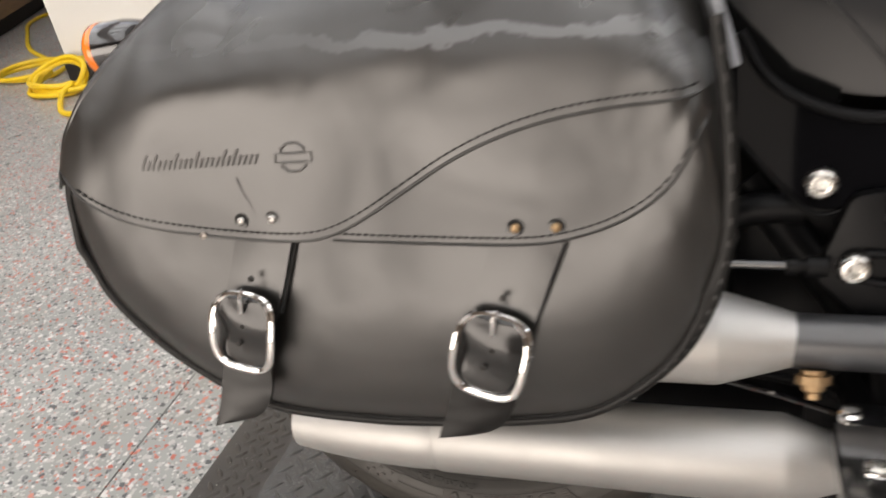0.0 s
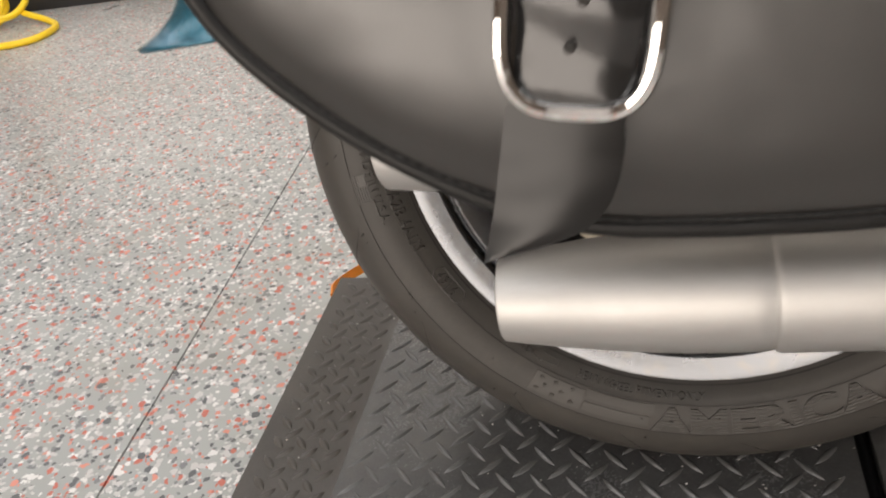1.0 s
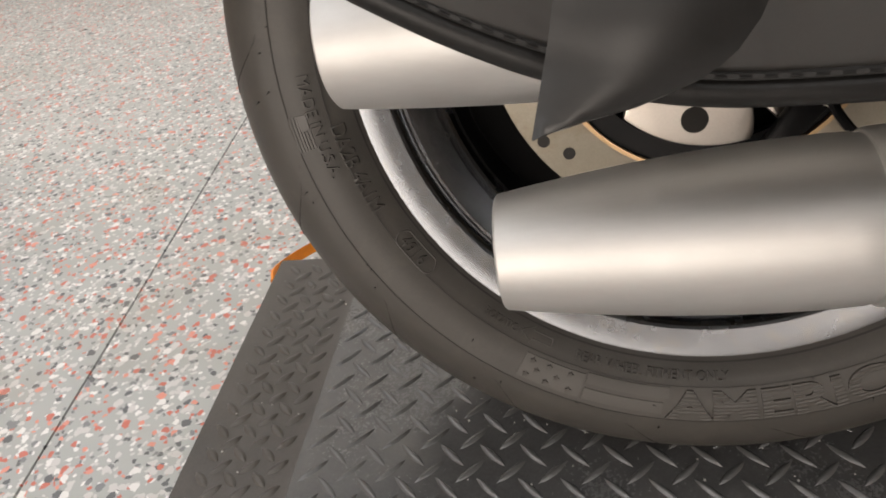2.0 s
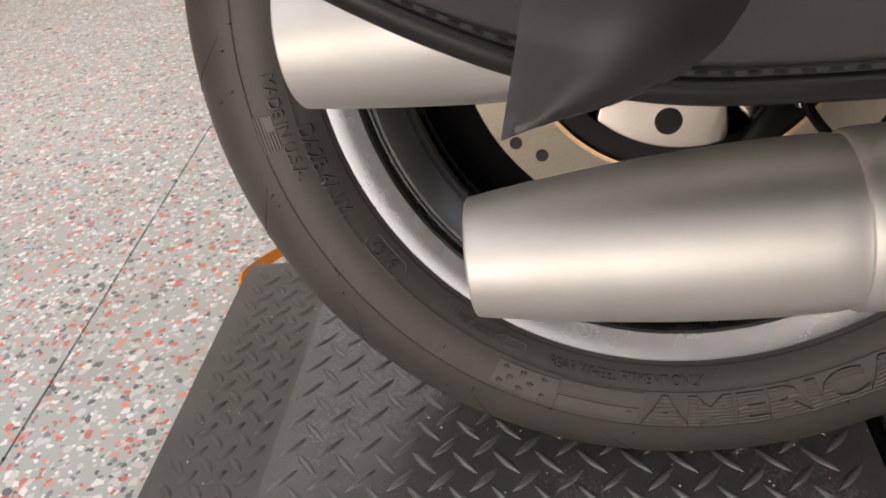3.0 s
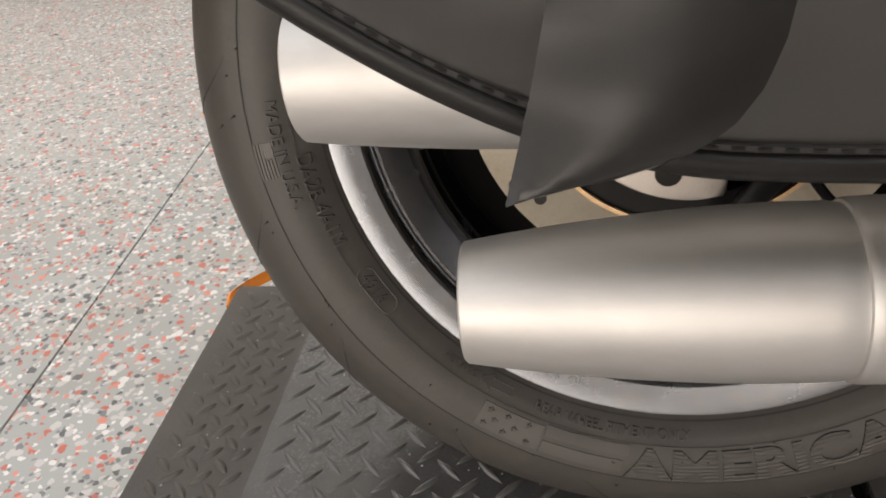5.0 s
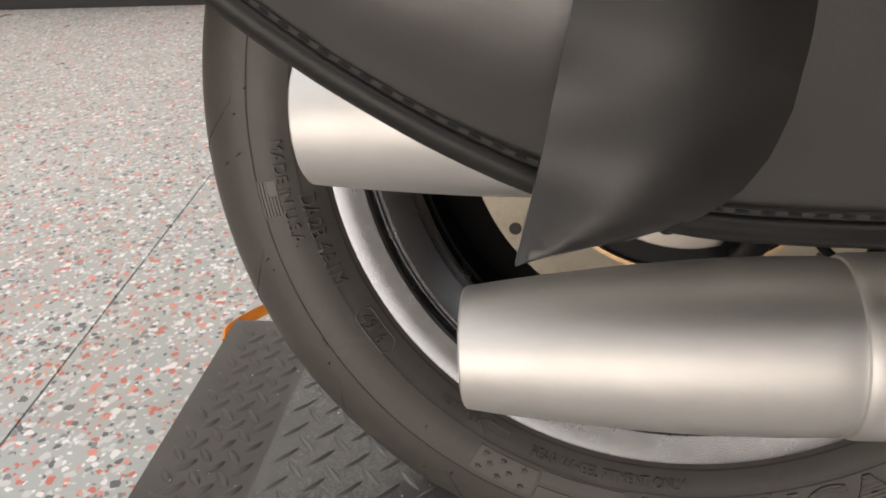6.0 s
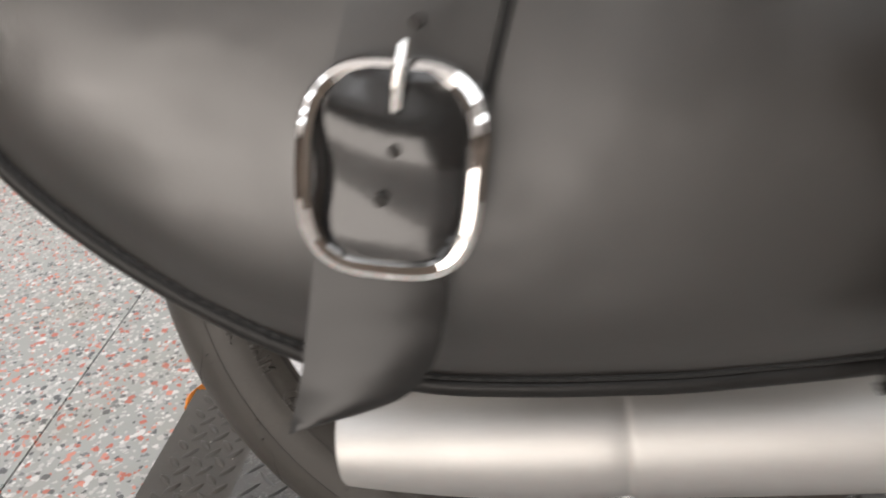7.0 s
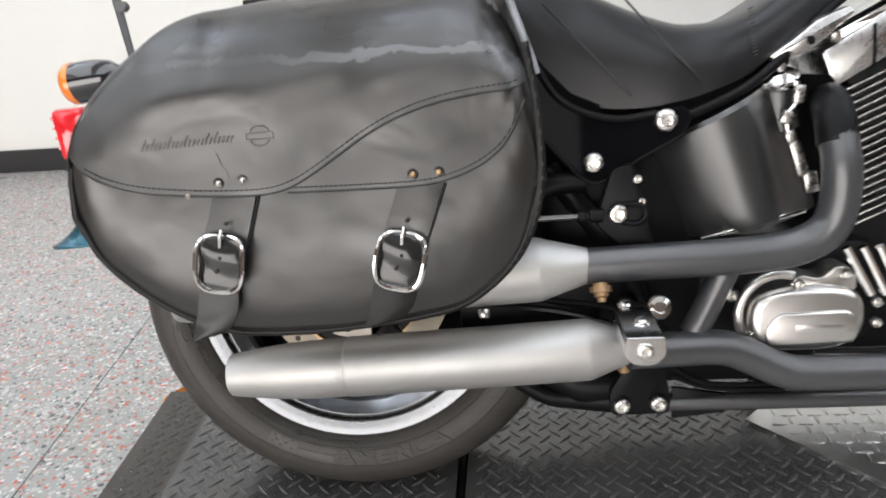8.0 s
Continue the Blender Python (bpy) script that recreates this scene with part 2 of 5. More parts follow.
POLISHED = mat("polished_cover_aluminium", (0.70, 0.685, 0.66), 0.30, metal=1.0, var=0.03, scale=10, grain=300, rough_var=0.015)
BRASS = mat("brass_fitting", (0.42, 0.285, 0.16), 0.42, metal=0.9, var=0.25, scale=60)
MAT_RUBBER = mat("black_diamond_rubber", (0.057, 0.0565, 0.0565), 0.26, var=0.35, scale=4, grain=420, bump=0.08, rough_var=0.08, spec=1.0,
                 stain=(0.09, 0.086, 0.078), stain_amount=0.5)
# the deck's rubber in a lighter tone, which paints in the lugs' glints
MAT_LUG = mat("lit_diamond_rubber", (0.070, 0.070, 0.069), 0.26, var=0.35, scale=9, grain=420, bump=0.06, rough_var=0.07, spec=0.9)
MAT_DUSTY = mat("dusty_brown_rubber", (0.060, 0.053, 0.046), 0.42, var=0.3, scale=9, grain=420, bump=0.12, rough_var=0.1)
# near-black without gloss: deep shade put into the colour
SHADE_BLACK = mat("shaded_black_iron", (0.003, 0.003, 0.003), 0.8, var=0.3, scale=18, spec=0.05)
DIAMOND_ALU = mat("aluminium_diamond_plate", (0.6, 0.6, 0.59), 0.32, metal=1.0, var=0.12, scale=9, grain=300, rough_var=0.12, stain=(0.4, 0.37, 0.31), stain_amount=0.4)
WALL_PAINT = mat("cream_wall_paint", (0.78, 0.765, 0.72), 0.6, var=0.03, scale=2, grain=160, bump=0.06, bump_scale=220)
FAR_PAINT = mat("tan_wall_paint", (0.36, 0.29, 0.24), 0.6, var=0.05, scale=1.5, grain=120)
CEIL_PAINT = mat("white_ceiling", (0.74, 0.75, 0.77), 0.7, var=0.04, scale=1.5)
FRONT_PAINT = mat("dark_brown_wall", (0.16, 0.125, 0.10), 0.6, var=0.15, scale=1.5, grain=120)
CONCRETE_DUST = mat("pale_grit", (0.45, 0.43, 0.4), 0.7, var=0.3, scale=200)
BASEBOARD = mat("black_vinyl_baseboard", (0.025, 0.025, 0.027), 0.45, var=0.2, scale=5)
YELLOW = mat("yellow_cord_jacket", (0.85, 0.58, 0.02), 0.4, var=0.1, scale=30)
ORANGE = mat("orange_strap_webbing", (0.9, 0.26, 0.01), 0.6, var=0.12, scale=60)
WOOD = mat("stained_bench_wood", (0.40, 0.26, 0.15), 0.5, var=0.25, scale=5, stretch=(1, 8, 8))
BENCH_DARK = mat("dark_bench_frame", (0.02, 0.016, 0.014), 0.6, var=0.2, scale=6)
LAMP_GLOW = emit("lamp_diffuser", (0.93, 0.98, 1.03), LAMP_POWER)
LAMP_COOL = emit("cool_lamp_diffuser", (0.86, 0.95, 1.09), LAMP_POWER)
LAMP_CASE = mat("white_lamp_housing", (0.7, 0.7, 0.7), 0.4, var=0.04)

# ---- building helpers ----
BIKE = pose(0.0, 0.0, 0.4105, -12.0)
CHASSIS = BIKE @ Matrix.Translation((-0.0065, -0.0078, -0.0055))
WHEEL = pose(0.003, 0.0151, 0.4033, -14.0, 0.0, 1.4)
HERE = BIKE
WORLD_OF = {}
IDENT = Matrix.Identity(4)


def thing(name, at, label, category, group="", kind=""):
    ob = new(name)
    ob.matrix_basis = at
    ob.empty_display_size = 0.05
    WORLD_OF[ob] = at
    return tagged(ob, label, category, group, kind)


def finish(bm, name, material, sharp=38, smooth=True):
    me = bpy.data.meshes.new(name)
    bmesh.ops.recalc_face_normals(bm, faces=bm.faces)
    bm.to_mesh(me)
    bm.free()
    if smooth:
        me.shade_smooth()
        me.set_sharp_from_angle(angle=radians(sharp))
    for one in material if isinstance(material, (list, tuple)) else [material]:
        me.materials.append(one)
    return me


def part(name, bm, material, parent, label="", at=None, sharp=38, smooth=True):
    """One mesh object under a thing or a part; its mesh is given in the frame 'at' (the one that is being built in, unless told)."""
    at = HERE if at is None else at
    ob = new(name, finish(bm, name, material, sharp, smooth) if isinstance(bm, bmesh.types.BMesh) else bm)
    ob.parent = parent
    ob.matrix_parent_inverse = WORLD_OF[parent].inverted()
    ob.matrix_basis = at
    WORLD_OF[ob] = at
    return tagged(ob, label)


def single(name, bm, material, label, category, kind="", group="", sharp=38, smooth=True, at=IDENT):
    ob = new(name, finish(bm, name, material, sharp, smooth))
    ob.matrix_basis = at
    WORLD_OF[ob] = at
    return tagged(ob, label, category, group, kind)


def add_grid(bm, rows, close_u=False, close_v=False, caps=False):
    """Faces between rows of points, each row of the same length."""
    vs = [[bm.verts.new(p) for p in row] for row in rows]
    nr, nc = len(vs), len(vs[0])
    for i in range(nr if close_v else nr - 1):
        for j in range(nc if close_u else nc - 1):
            a, b2 = vs[i], vs[(i + 1) % nr]
            bm.faces.new((a[j], a[(j + 1) % nc], b2[(j + 1) % nc], b2[j]))
    if caps:
        bm.faces.new(vs[0])
        bm.faces.new(vs[-1])
    return vs


def lathe(profile, centre=(0, 0, 0), axis=(0, 1, 0), seg=64, close=False, bm=None, caps=False):
    """A profile of (radius, along) turned about an axis."""
    bm = bm or bmesh.new()
    q = Vector((0, 0, 1)).rotation_difference(Vector(axis).normalized())
    c = Vector(centre)
    rows = []
    for r, a in profile:
        rows.append([c + q @ Vector((r * math.cos(k * math.tau / seg), r * math.sin(k * math.tau / seg), a)) for k in range(seg)])
    add_grid(bm, rows, close_u=True, close_v=close, caps=caps)
    return bm


def smooth_path(pts, n=8):
    """Points of a Catmull-Rom curve through pts."""
    p = [Vector(v) for v in pts]
    p = [2 * p[0] - p[1]] + p + [2 * p[-1] - p[-2]]
    out = []
    for i in range(1, len(p) - 2):
        for k in range(n):
            t = k / n
            out.append(0.5 * (2 * p[i] + (p[i + 1] - p[i - 1]) * t + (2 * p[i - 1] - 5 * p[i] + 4 * p[i + 1] - p[i + 2]) * t * t
                              + (3 * p[i] - p[i - 1] - 3 * p[i + 1] + p[i + 2]) * t ** 3))
    out.append(p[-2])
    return out


def tube(pts, radius, seg=12, bm=None, closed=False, flat=1.0, up=None):
    """A tube along pts; radius is a number or one for each point; flat squeezes it along the second normal."""
    bm = bm or bmesh.new()
    pts = [Vector(p) for p in pts]
    n = len(pts)
    rad = radius if isinstance(radius, (list, tuple)) else [radius] * n
    tans = []
    for i in range(n):
        a = pts[(i - 1) % n] if closed or i else pts[0]
        b2 = pts[(i + 1) % n] if closed or i < n - 1 else pts[-1]
        tans.append((b2 - a).normalized())
    nrm = Vector(up) if up else (Vector((0, 0, 1)) if abs(tans[0].z) < 0.9 else Vector((1, 0, 0)))
    rows = []
    for i in range(n):
        if up:
            nrm = Vector(up)
        nrm = (nrm - tans[i] * nrm.dot(tans[i])).normalized()
        bi = tans[i].cross(nrm)
        rows.append([pts[i] + rad[i] * (math.cos(k * math.tau / seg) * nrm * flat + math.sin(k * math.tau / seg) * bi) for k in range(seg)])
    add_grid(bm, rows, close_u=True, close_v=closed, caps=not closed)
    return bm


def box(centre, size, bevel=0.003, rot=None, bm=None, seg=2):
    own = bmesh.new()
    bmesh.ops.create_cube(own, size=1.0)
    for v in own.verts:
        v.co = Vector((v.co.x * size[0], v.co.y * size[1], v.co.z * size[2]))
    if bevel:
        bmesh.ops.bevel(own, geom=own.edges[:], offset=bevel, segments=seg, affect="EDGES", profile=0.5)
    m = Matrix.Translation(centre) @ (rot or IDENT)
    own.transform(m)
    if bm is None:
        return own
    me = bpy.data.meshes.new("tmp")
    own.to_mesh(me)
    bm.from_mesh(me)
    bpy.data.meshes.remove(me)
    own.free()
    return bm


def plate(outline, y0, y1, bevel=0.003, bm=None, seg=2):
    """A flat plate from an outline of (x, z), between two depths y."""
    own = bmesh.new()
    a = [own.verts.new((x, y0, z)) for x, z in outline]
    f = own.faces.new(a)
    ex = bmesh.ops.extrude_face_region(own, geom=[f])
    for v in ex["geom"]:
        if isinstance(v, bmesh.types.BMVert):
            v.co.y = y1
    bmesh.ops.recalc_face_normals(own, faces=own.faces)
    if bevel:
        rim = [e for e in own.edges if abs(e.verts[0].co.y - e.verts[1].co.y) < 1e-6]
        bmesh.ops.bevel(own, geom=rim, offset=bevel, segments=seg, affect="EDGES", profile=0.5)
    if bm is None:
        return own
    me = bpy.data.meshes.new("tmp")
    own.to_mesh(me)
    bm.from_mesh(me)
    bpy.data.meshes.remove(me)
    own.free()
    return bm


def rounded(pts, r=0.01, n=5):
    """An outline with its corners rounded."""
    out = []
    m = len(pts)
    for i in range(m):
        a, b2, c = (Vector((*pts[(i + k) % m], 0)) for k in (-1, 0, 1))
        d1, d2 = (a - b2), (c - b2)
        rr = min(r, d1.length * 0.45, d2.length * 0.45)
        p, q = b2 + d1.normalized() * rr, b2 + d2.normalized() * rr
        for k in range(n + 1):
            t = k / n
            v = (1 - t) ** 2 * p + 2 * t * (1 - t) * b2 + t * t * q
            out.append((v.x, v.y))
    return out


def bolt(centre, r, axis=(0, -1, 0), height=0.006, socket=True):
    """A button-head bolt with a hex socket."""
    prof = [(r, 0), (r, height * 0.35), (r * 0.93, height * 0.7), (r * 0.75, height * 0.95), (r * 0.52, height)]
    bm = lathe(prof, centre, axis, 24)
    q = Vector((0, 0, 1)).rotation_difference(Vector(axis).normalized())
    c = Vector(centre)
    hexa = lambda rr, a: [c + q @ Vector((rr * math.cos(k * math.tau / 24), rr * math.sin(k * math.tau / 24), a)) for k in range(24)]
    rs = r * 0.46
    hx = lambda a: [c + q @ Vector((rs * math.cos(k * math.tau / 24) * (0.88 + 0.12 * math.cos(6 * k * math.tau / 24)),
                                    rs * math.sin(k * math.tau / 24) * (0.88 + 0.12 * math.cos(6 * k * math.tau / 24)), a)) for k in range(24)]
    rows = [hexa(r * 0.52, height), hx(height * 0.98), hx(height * 0.45 if socket else height)]
    vs = add_grid(bm, rows, close_u=True)
    bm.faces.new(vs[-1])
    return bm


def curve1d(table):
    """A smooth function through (x, value) pairs."""
    xs, ys = np.array([a for a, _ in table]), np.array([b2 for _, b2 in table])
    def f(x):
        s = 0.006
        return float(np.mean([np.interp(x + d, xs, ys) for d in (-2 * s, -s, 0, s, 2 * s)]))
    return f

# ---- the room ----
def slab(x0, x1, y0, y1, z0, z1, bevel=0.0):
    return box(((x0 + x1) / 2, (y0 + y1) / 2, (z0 + z1) / 2), (x1 - x0, y1 - y0, z1 - z0), bevel)


floor = single("floor", slab(-7, 6, -4.5, 6.5, -0.12, -0.003), FLAKE, "grey epoxy shop floor with red, white and black flakes", "floor", "structure")


def slab_piece(x0, x1, slant0, slant1):
    """A floor slab between two joints, each of which may run a little askew."""
    bm = bmesh.new()
    ring4 = [(x0 + slant0 * -4.49, -4.49), (x1 + slant1 * -4.49, -4.49), (x1 + slant1 * 6.49, 6.49), (x0 + slant0 * 6.49, 6.49)]
    lo, hi = [bm.verts.new((x, y, -0.003)) for x, y in ring4], [bm.verts.new((x, y, 0.0)) for x, y in ring4]
    bm.faces.new(lo)
    bm.faces.new(hi)
    for k in range(4):
        bm.faces.new((lo[k], lo[(k + 1) % 4], hi[(k + 1) % 4], hi[k]))
    return bm


JOINT, ASKEW = -0.665, -0.052
for x0, x1, k0, k1 in ((-6.99, -3.404, 0, 0), (-3.4, JOINT - 0.002, 0, ASKEW), (JOINT + 0.002, 2.3, ASKEW, 0), (2.304, 5.99, 0, 0)):
    part("floor_slab", slab_piece(x0, x1, k0, k1), FLAKE, floor, at=IDENT)

WALL_Y, WALL_END = 2.036, -2.53
wall_back = single("wall_back", slab(WALL_END, 6.0, WALL_Y, WALL_Y + 0.15, 0, 3.2), WALL_PAINT, "cream painted wall behind the motorcycle", "wall", "structure")
single("wall_left", slab(-7.15, -7.0, -4.5, 6.5, 0, 3.2), FAR_PAINT, "plain painted side wall", "wall", "structure")
single("wall_right", slab(6.0, 6.15, -4.5, 6.5, 0, 3.2), FAR_PAINT, "plain painted side wall", "wall", "structure")
single("wall_far", slab(-7.0, WALL_END, 6.5, 6.65, 0, 3.2), FAR_PAINT, "plain wall at the end of the aisle", "wall", "structure")
# unseen wall, kept dark round the lamp's opening to shape the leather's reflections
front = slab(-7.0, -5.0, -4.65, -4.5, 0, 3.2)
for x0, x1, z0, z1 in ((0.7, 6.0, 0, 3.2), (-5.0, 0.7, 2.06, 3.2), (-5.0, 0.7, 0, 0.02)):
    box(((x0 + x1) / 2, -4.575, (z0 + z1) / 2), (x1 - x0, 0.15, z1 - z0), 0, bm=front)
single("wall_front", front, FRONT_PAINT, "unseen brown front wall with an assumed wide opening for the lamp", "wall", "structure")
single("ceiling", slab(-7.0, 6.0, -4.5, 6.5, 3.2, 3.32), CEIL_PAINT, "white ceiling", "ceiling", "structure")
bb = slab(WALL_END - 0.012, 5.99, WALL_Y - 0.014, WALL_Y - 0.001, 0.0, 0.096, 0.003)
box((WALL_END - 0.007, WALL_Y + 0.08, 0.048), (0.012, 0.17, 0.096), 0.003, bm=bb)
single("baseboard", bb, BASEBOARD, "black vinyl baseboard along the cream wall", "baseboard", "structure")


def ceiling_light(x, y, turn=0.0):
    at = pose(x, y, 3.2, 0, 0, turn)
    lamp = thing("ceiling_light", at, "unseen white ceiling light panel, added, with a glowing diffuser", "ceiling light", "ceiling lights")
    part("housing", box((0, 0, -0.03), (1.30, 0.62, 0.056), 0.006), LAMP_CASE, lamp, at=at)
    part("diffuser", box((0, 0, -0.066), (1.22, 0.56, 0.016), 0), LAMP_COOL if y > 0.5 else LAMP_GLOW, lamp, at=at)


# unseen panels in a dense grid, added for even light from overhead
for lx in (-3.4, -1.5, 0.4, 2.3, 4.2):
    for ly in (-3.1, -2.25, -1.4, -0.55, 0.3, 1.15):
        ceiling_light(lx, ly)
# four more unseen panels, added to brighten the floor past the wall's end
for lx, ly in ((-3.7, 2.5), (-5.6, 2.5), (-3.7, 4.2), (-5.6, 4.2)):
    ceiling_light(lx, ly)

# a low work bench past the end of the wall
at = pose(-3.9, 3.16, 0, 0, 0, 113.6)
bench = thing("workbench", at, "brown wooden work bench on a black plinth", "workbench")
part("plinth", box((0, 0.34, 0.045), (2.3, 0.56, 0.088), 0.004), BENCH_DARK, bench, "black recessed plinth", at=at)
part("bench_body", box((0, 0.33, 0.38), (2.4, 0.62, 0.58), 0.008), WOOD, bench, at=at)
part("bench_top", box((0, 0.32, 0.695), (2.46, 0.68, 0.05), 0.006), WOOD, bench, at=at)

# a loosely coiled yellow cord on the floor: two coils, a loop that strays, and a run along the bench
def coil(cx, cy, rx, ry, turns, seed, lean=0.0):
    """Loose turns of cord; with a lean their far side rides up the wall."""
    out, rnd = [], random.Random(seed)
    sh = [(rnd.uniform(-0.04, 0.04), rnd.uniform(-0.02, 0.02), rnd.uniform(0.75, 1.1)) for _ in range(turns + 2)]
    for k in range(turns * 14):
        n, f = divmod(k, 14)
        a = k * math.tau / 14
        dx, dy, g = (sh[n][i] + (sh[n + 1][i] - sh[n][i]) * f / 14 for i in range(3))
        out.append((cx + dx + rx * g * math.cos(a), min(cy + dy + ry * g * math.sin(a), WALL_Y - 0.03 if lean else 9.0),
                    0.013 + 0.013 * n + 0.006 * math.sin(a * 1.7) + lean * (0.5 + 0.5 * math.sin(a)) ** 2))
    return out


c1, c2 = coil(-2.45, 1.90, 0.165, 0.10, 4, 4, 0.075), coil(-2.90, 2.16, 0.20, 0.15, 2, 9)
cord = [(-3.30, 3.60, 0.013), (-3.62, 3.58, 0.013), (-3.86, 3.40, 0.013), (-3.84, 3.14, 0.013), (-3.60, 2.86, 0.013), (-3.25, 2.52, 0.013)] + c2[3:] + [(-2.66, 1.95, 0.02)] + c1[6:]
cord += [(-2.36, 1.78, 0.03), (-2.28, 1.67, 0.013), (-2.20, 1.605, 0.012), (-2.10, 1.60, 0.012), (-2.02, 1.645, 0.012), (-2.02, 1.75, 0.012), (-2.12, 1.84, 0.012), (-2.26, 1.90, 0.03)]
single("extension_cord", tube(smooth_path(cord, 3), 0.0115, 8), YELLOW, "coiled yellow extension cord lying on the floor", "extension cord")

# ---- the low platform under the motorcycle ----
DECK = 0.075
PLATFORM = (-0.44, 1.9, -0.20, 0.236)
platform = single("lift_platform", slab(0.155, PLATFORM[1], PLATFORM[2], PLATFORM[3], 0.0, DECK - 0.004, 0.003), MAT_RUBBER,
                  "low black lift platform covered with diamond-pattern rubber", "lift platform")
part("deck_rear", box(((-0.44 + 0.137) / 2, 0.018, (DECK - 0.004) / 2), (0.577, 0.436, DECK - 0.004), 0.003), MAT_RUBBER, platform, at=IDENT)
part("mat_border", slab(-0.441, -0.337, -0.201, 0.237, DECK - 0.004, DECK - 0.0003), MAT_DUSTY, platform, "dusty brown rubber border strip", at=IDENT)
part("rubber_mat", slab(-0.337, 0.1385, -0.201, 0.237, DECK - 0.004, DECK), MAT_RUBBER, platform, at=IDENT)
part("rubber_mat", slab(0.1535, 1.89, -0.201, 0.237, DECK - 0.004, DECK, 0.0012), MAT_RUBBER, platform, at=IDENT)
part("hinge_rod", tube([(0.146, -0.19, DECK - 0.012), (0.146, 0.23, DECK - 0.012)], 0.0062, 10), DARK, platform, "dark steel hinge rod", at=IDENT)


def lug_points(length=0.0325, width=0.0068, height=0.0022):
    """Half of a lens-shaped lug: a ridge with sloping flanks."""
    n = 6
    top, rim = [], []
    for k in range(n + 1):
        t = k / n * 2 - 1
        w = width / 2 * (1 - t * t) ** 0.9
        top.append((t * length / 2, w * 0.35, height * (1 - t ** 4) ** 0.5))
        rim.append((t * length / 2, w, 0.0))
    return top, rim


def add_lug(bm, m, **k):
    top, rim = lug_points(**k)
    row = [[m @ Vector((x, s * y, z)) for x, y, z in pts] for pts, s in ((rim, 1), (top, 1), (top, -1), (rim, -1))]
    add_grid(bm, row)


def lug_spots(x0, x1, y0, y1, pitch=0.0333):
    """Places and turns of the two families of lugs in a field."""
    out = []
    i0, i1, j0, j1 = (math.ceil((v + s) / pitch) for v, s in ((x0, 0.104), (x1, 0.104), (y0, 0.045), (y1, 0.045)))
    for i in range(i0 - 1, i1 + 1):
        for j in range(j0 - 1, j1 + 1):
            for dx, dy, turn in ((0, 0, -45), (0.5, 0.5, 45)):
                x, y = -0.104 + (i + dx) * pitch, -0.045 + (j + dy) * pitch
                if x0 + 0.011 < x < x1 - 0.011 and y0 + 0.011 < y < y1 - 0.011:
                    out.append((x, y, turn))
    return out


one = bmesh.new()
add_lug(one, IDENT)
LUG_MESH = finish(one, "mat_lug", MAT_LUG, 60)
spots = lug_spots(-0.332, 0.136, -0.199, 0.233) + lug_spots(0.158, 1.86, -0.199, 0.233)
BORDER_LUGS = lug_spots(-0.438, -0.330, -0.199, 0.233, 0.0262)
near = sorted(spots, key=lambda s: (s[0] + 0.12) ** 2 + 1.3 * (s[1] + 0.04) ** 2)
NEAR_LUGS = near[:290]
one = bmesh.new()
add_lug(one, IDENT, length=0.0225, width=0.0085, height=0.0022)
BORDER_MESH = finish(one, "border_lug", MAT_DUSTY, 60)
rest = bmesh.new()
for x, y, turn in near[290:]:
    add_lug(rest, pose(x, y, DECK - 0.0001, 0, 0, turn))
tagged(part("mat_lug_field", rest, MAT_LUG, platform, at=IDENT, sharp=60), kind="stuff")

# an offcut of bright diamond plate on the platform
def plate_points(pts, z0, z1):
    bm = bmesh.new()
    a = [bm.verts.new((x, y, z0)) for x, y in pts]
    b2 = [bm.verts.new((x, y, z1)) for x, y in pts]
    n = len(pts)
    bm.faces.new(a)
    bm.faces.new(b2)
    for k in range(n):
        bm.faces.new((a[k], a[(k + 1) % n], b2[(k + 1) % n], b2[k]))
    return bm


PLATE = [(0.612, 0.112), (0.678, 0.178), (0.86, 0.18), (1.05, 0.08), (1.05, -0.18), (0.93, -0.18), (0.765, -0.042)]
alu = single("diamond_plate", plate_points(PLATE, DECK, DECK + 0.0045), DIAMOND_ALU, "bright aluminium diamond-plate offcut on the rubber deck", "diamond plate")
lugs = bmesh.new()
def inside(x, y, poly):
    hit = False
    for (x1, y1), (x2, y2) in zip(poly, poly[1:] + poly[:1]):
        if (y1 > y) != (y2 > y) and x < (x2 - x1) * (y - y1) / (y2 - y1) + x1:
            hit = not hit
    return hit
for i in range(-2, 22):
    for j in range(-12, 8):
        for dx, turn in ((0, 0), (0.5, 90)):
            x, y = 0.62 + (i + dx + 0.5 * (j % 2)) * 0.042, 0.0 + (j + dx) * 0.024
            if all(inside(x + a, y + b2, PLATE) for a in (-0.014, 0.014) for b2 in (-0.014, 0.014)):
                add_lug(lugs, pose(x, y, DECK + 0.0044, 0, 0, turn), length=0.027, width=0.0075, height=0.0018)
tagged(part("plate_lug_field", lugs, DIAMOND_ALU, alu, at=IDENT, sharp=60), kind="stuff")

# pale grit on the mat
grit, rnd = bmesh.new(), random.Random(12)
for _ in range(260):
    r = rnd.uniform(0.0004, 0.0012)
    bmesh.ops.create_icosphere(grit, subdivisions=1, radius=r, matrix=Matrix.Translation((rnd.uniform(-0.42, 0.9), rnd.uniform(-0.195, 0.23), DECK + r * 0.4)))
single("grit", grit, CONCRETE_DUST, "pale grit scattered on the rubber mat", "grit", "stuff")

# an orange strap end that hangs from the corner of the platform
strap = smooth_path([(-0.452, 0.215, 0.05), (-0.47, 0.27, 0.03), (-0.45, 0.34, 0.012), (-0.39, 0.40, 0.006), (-0.28, 0.45, 0.006)], 6)
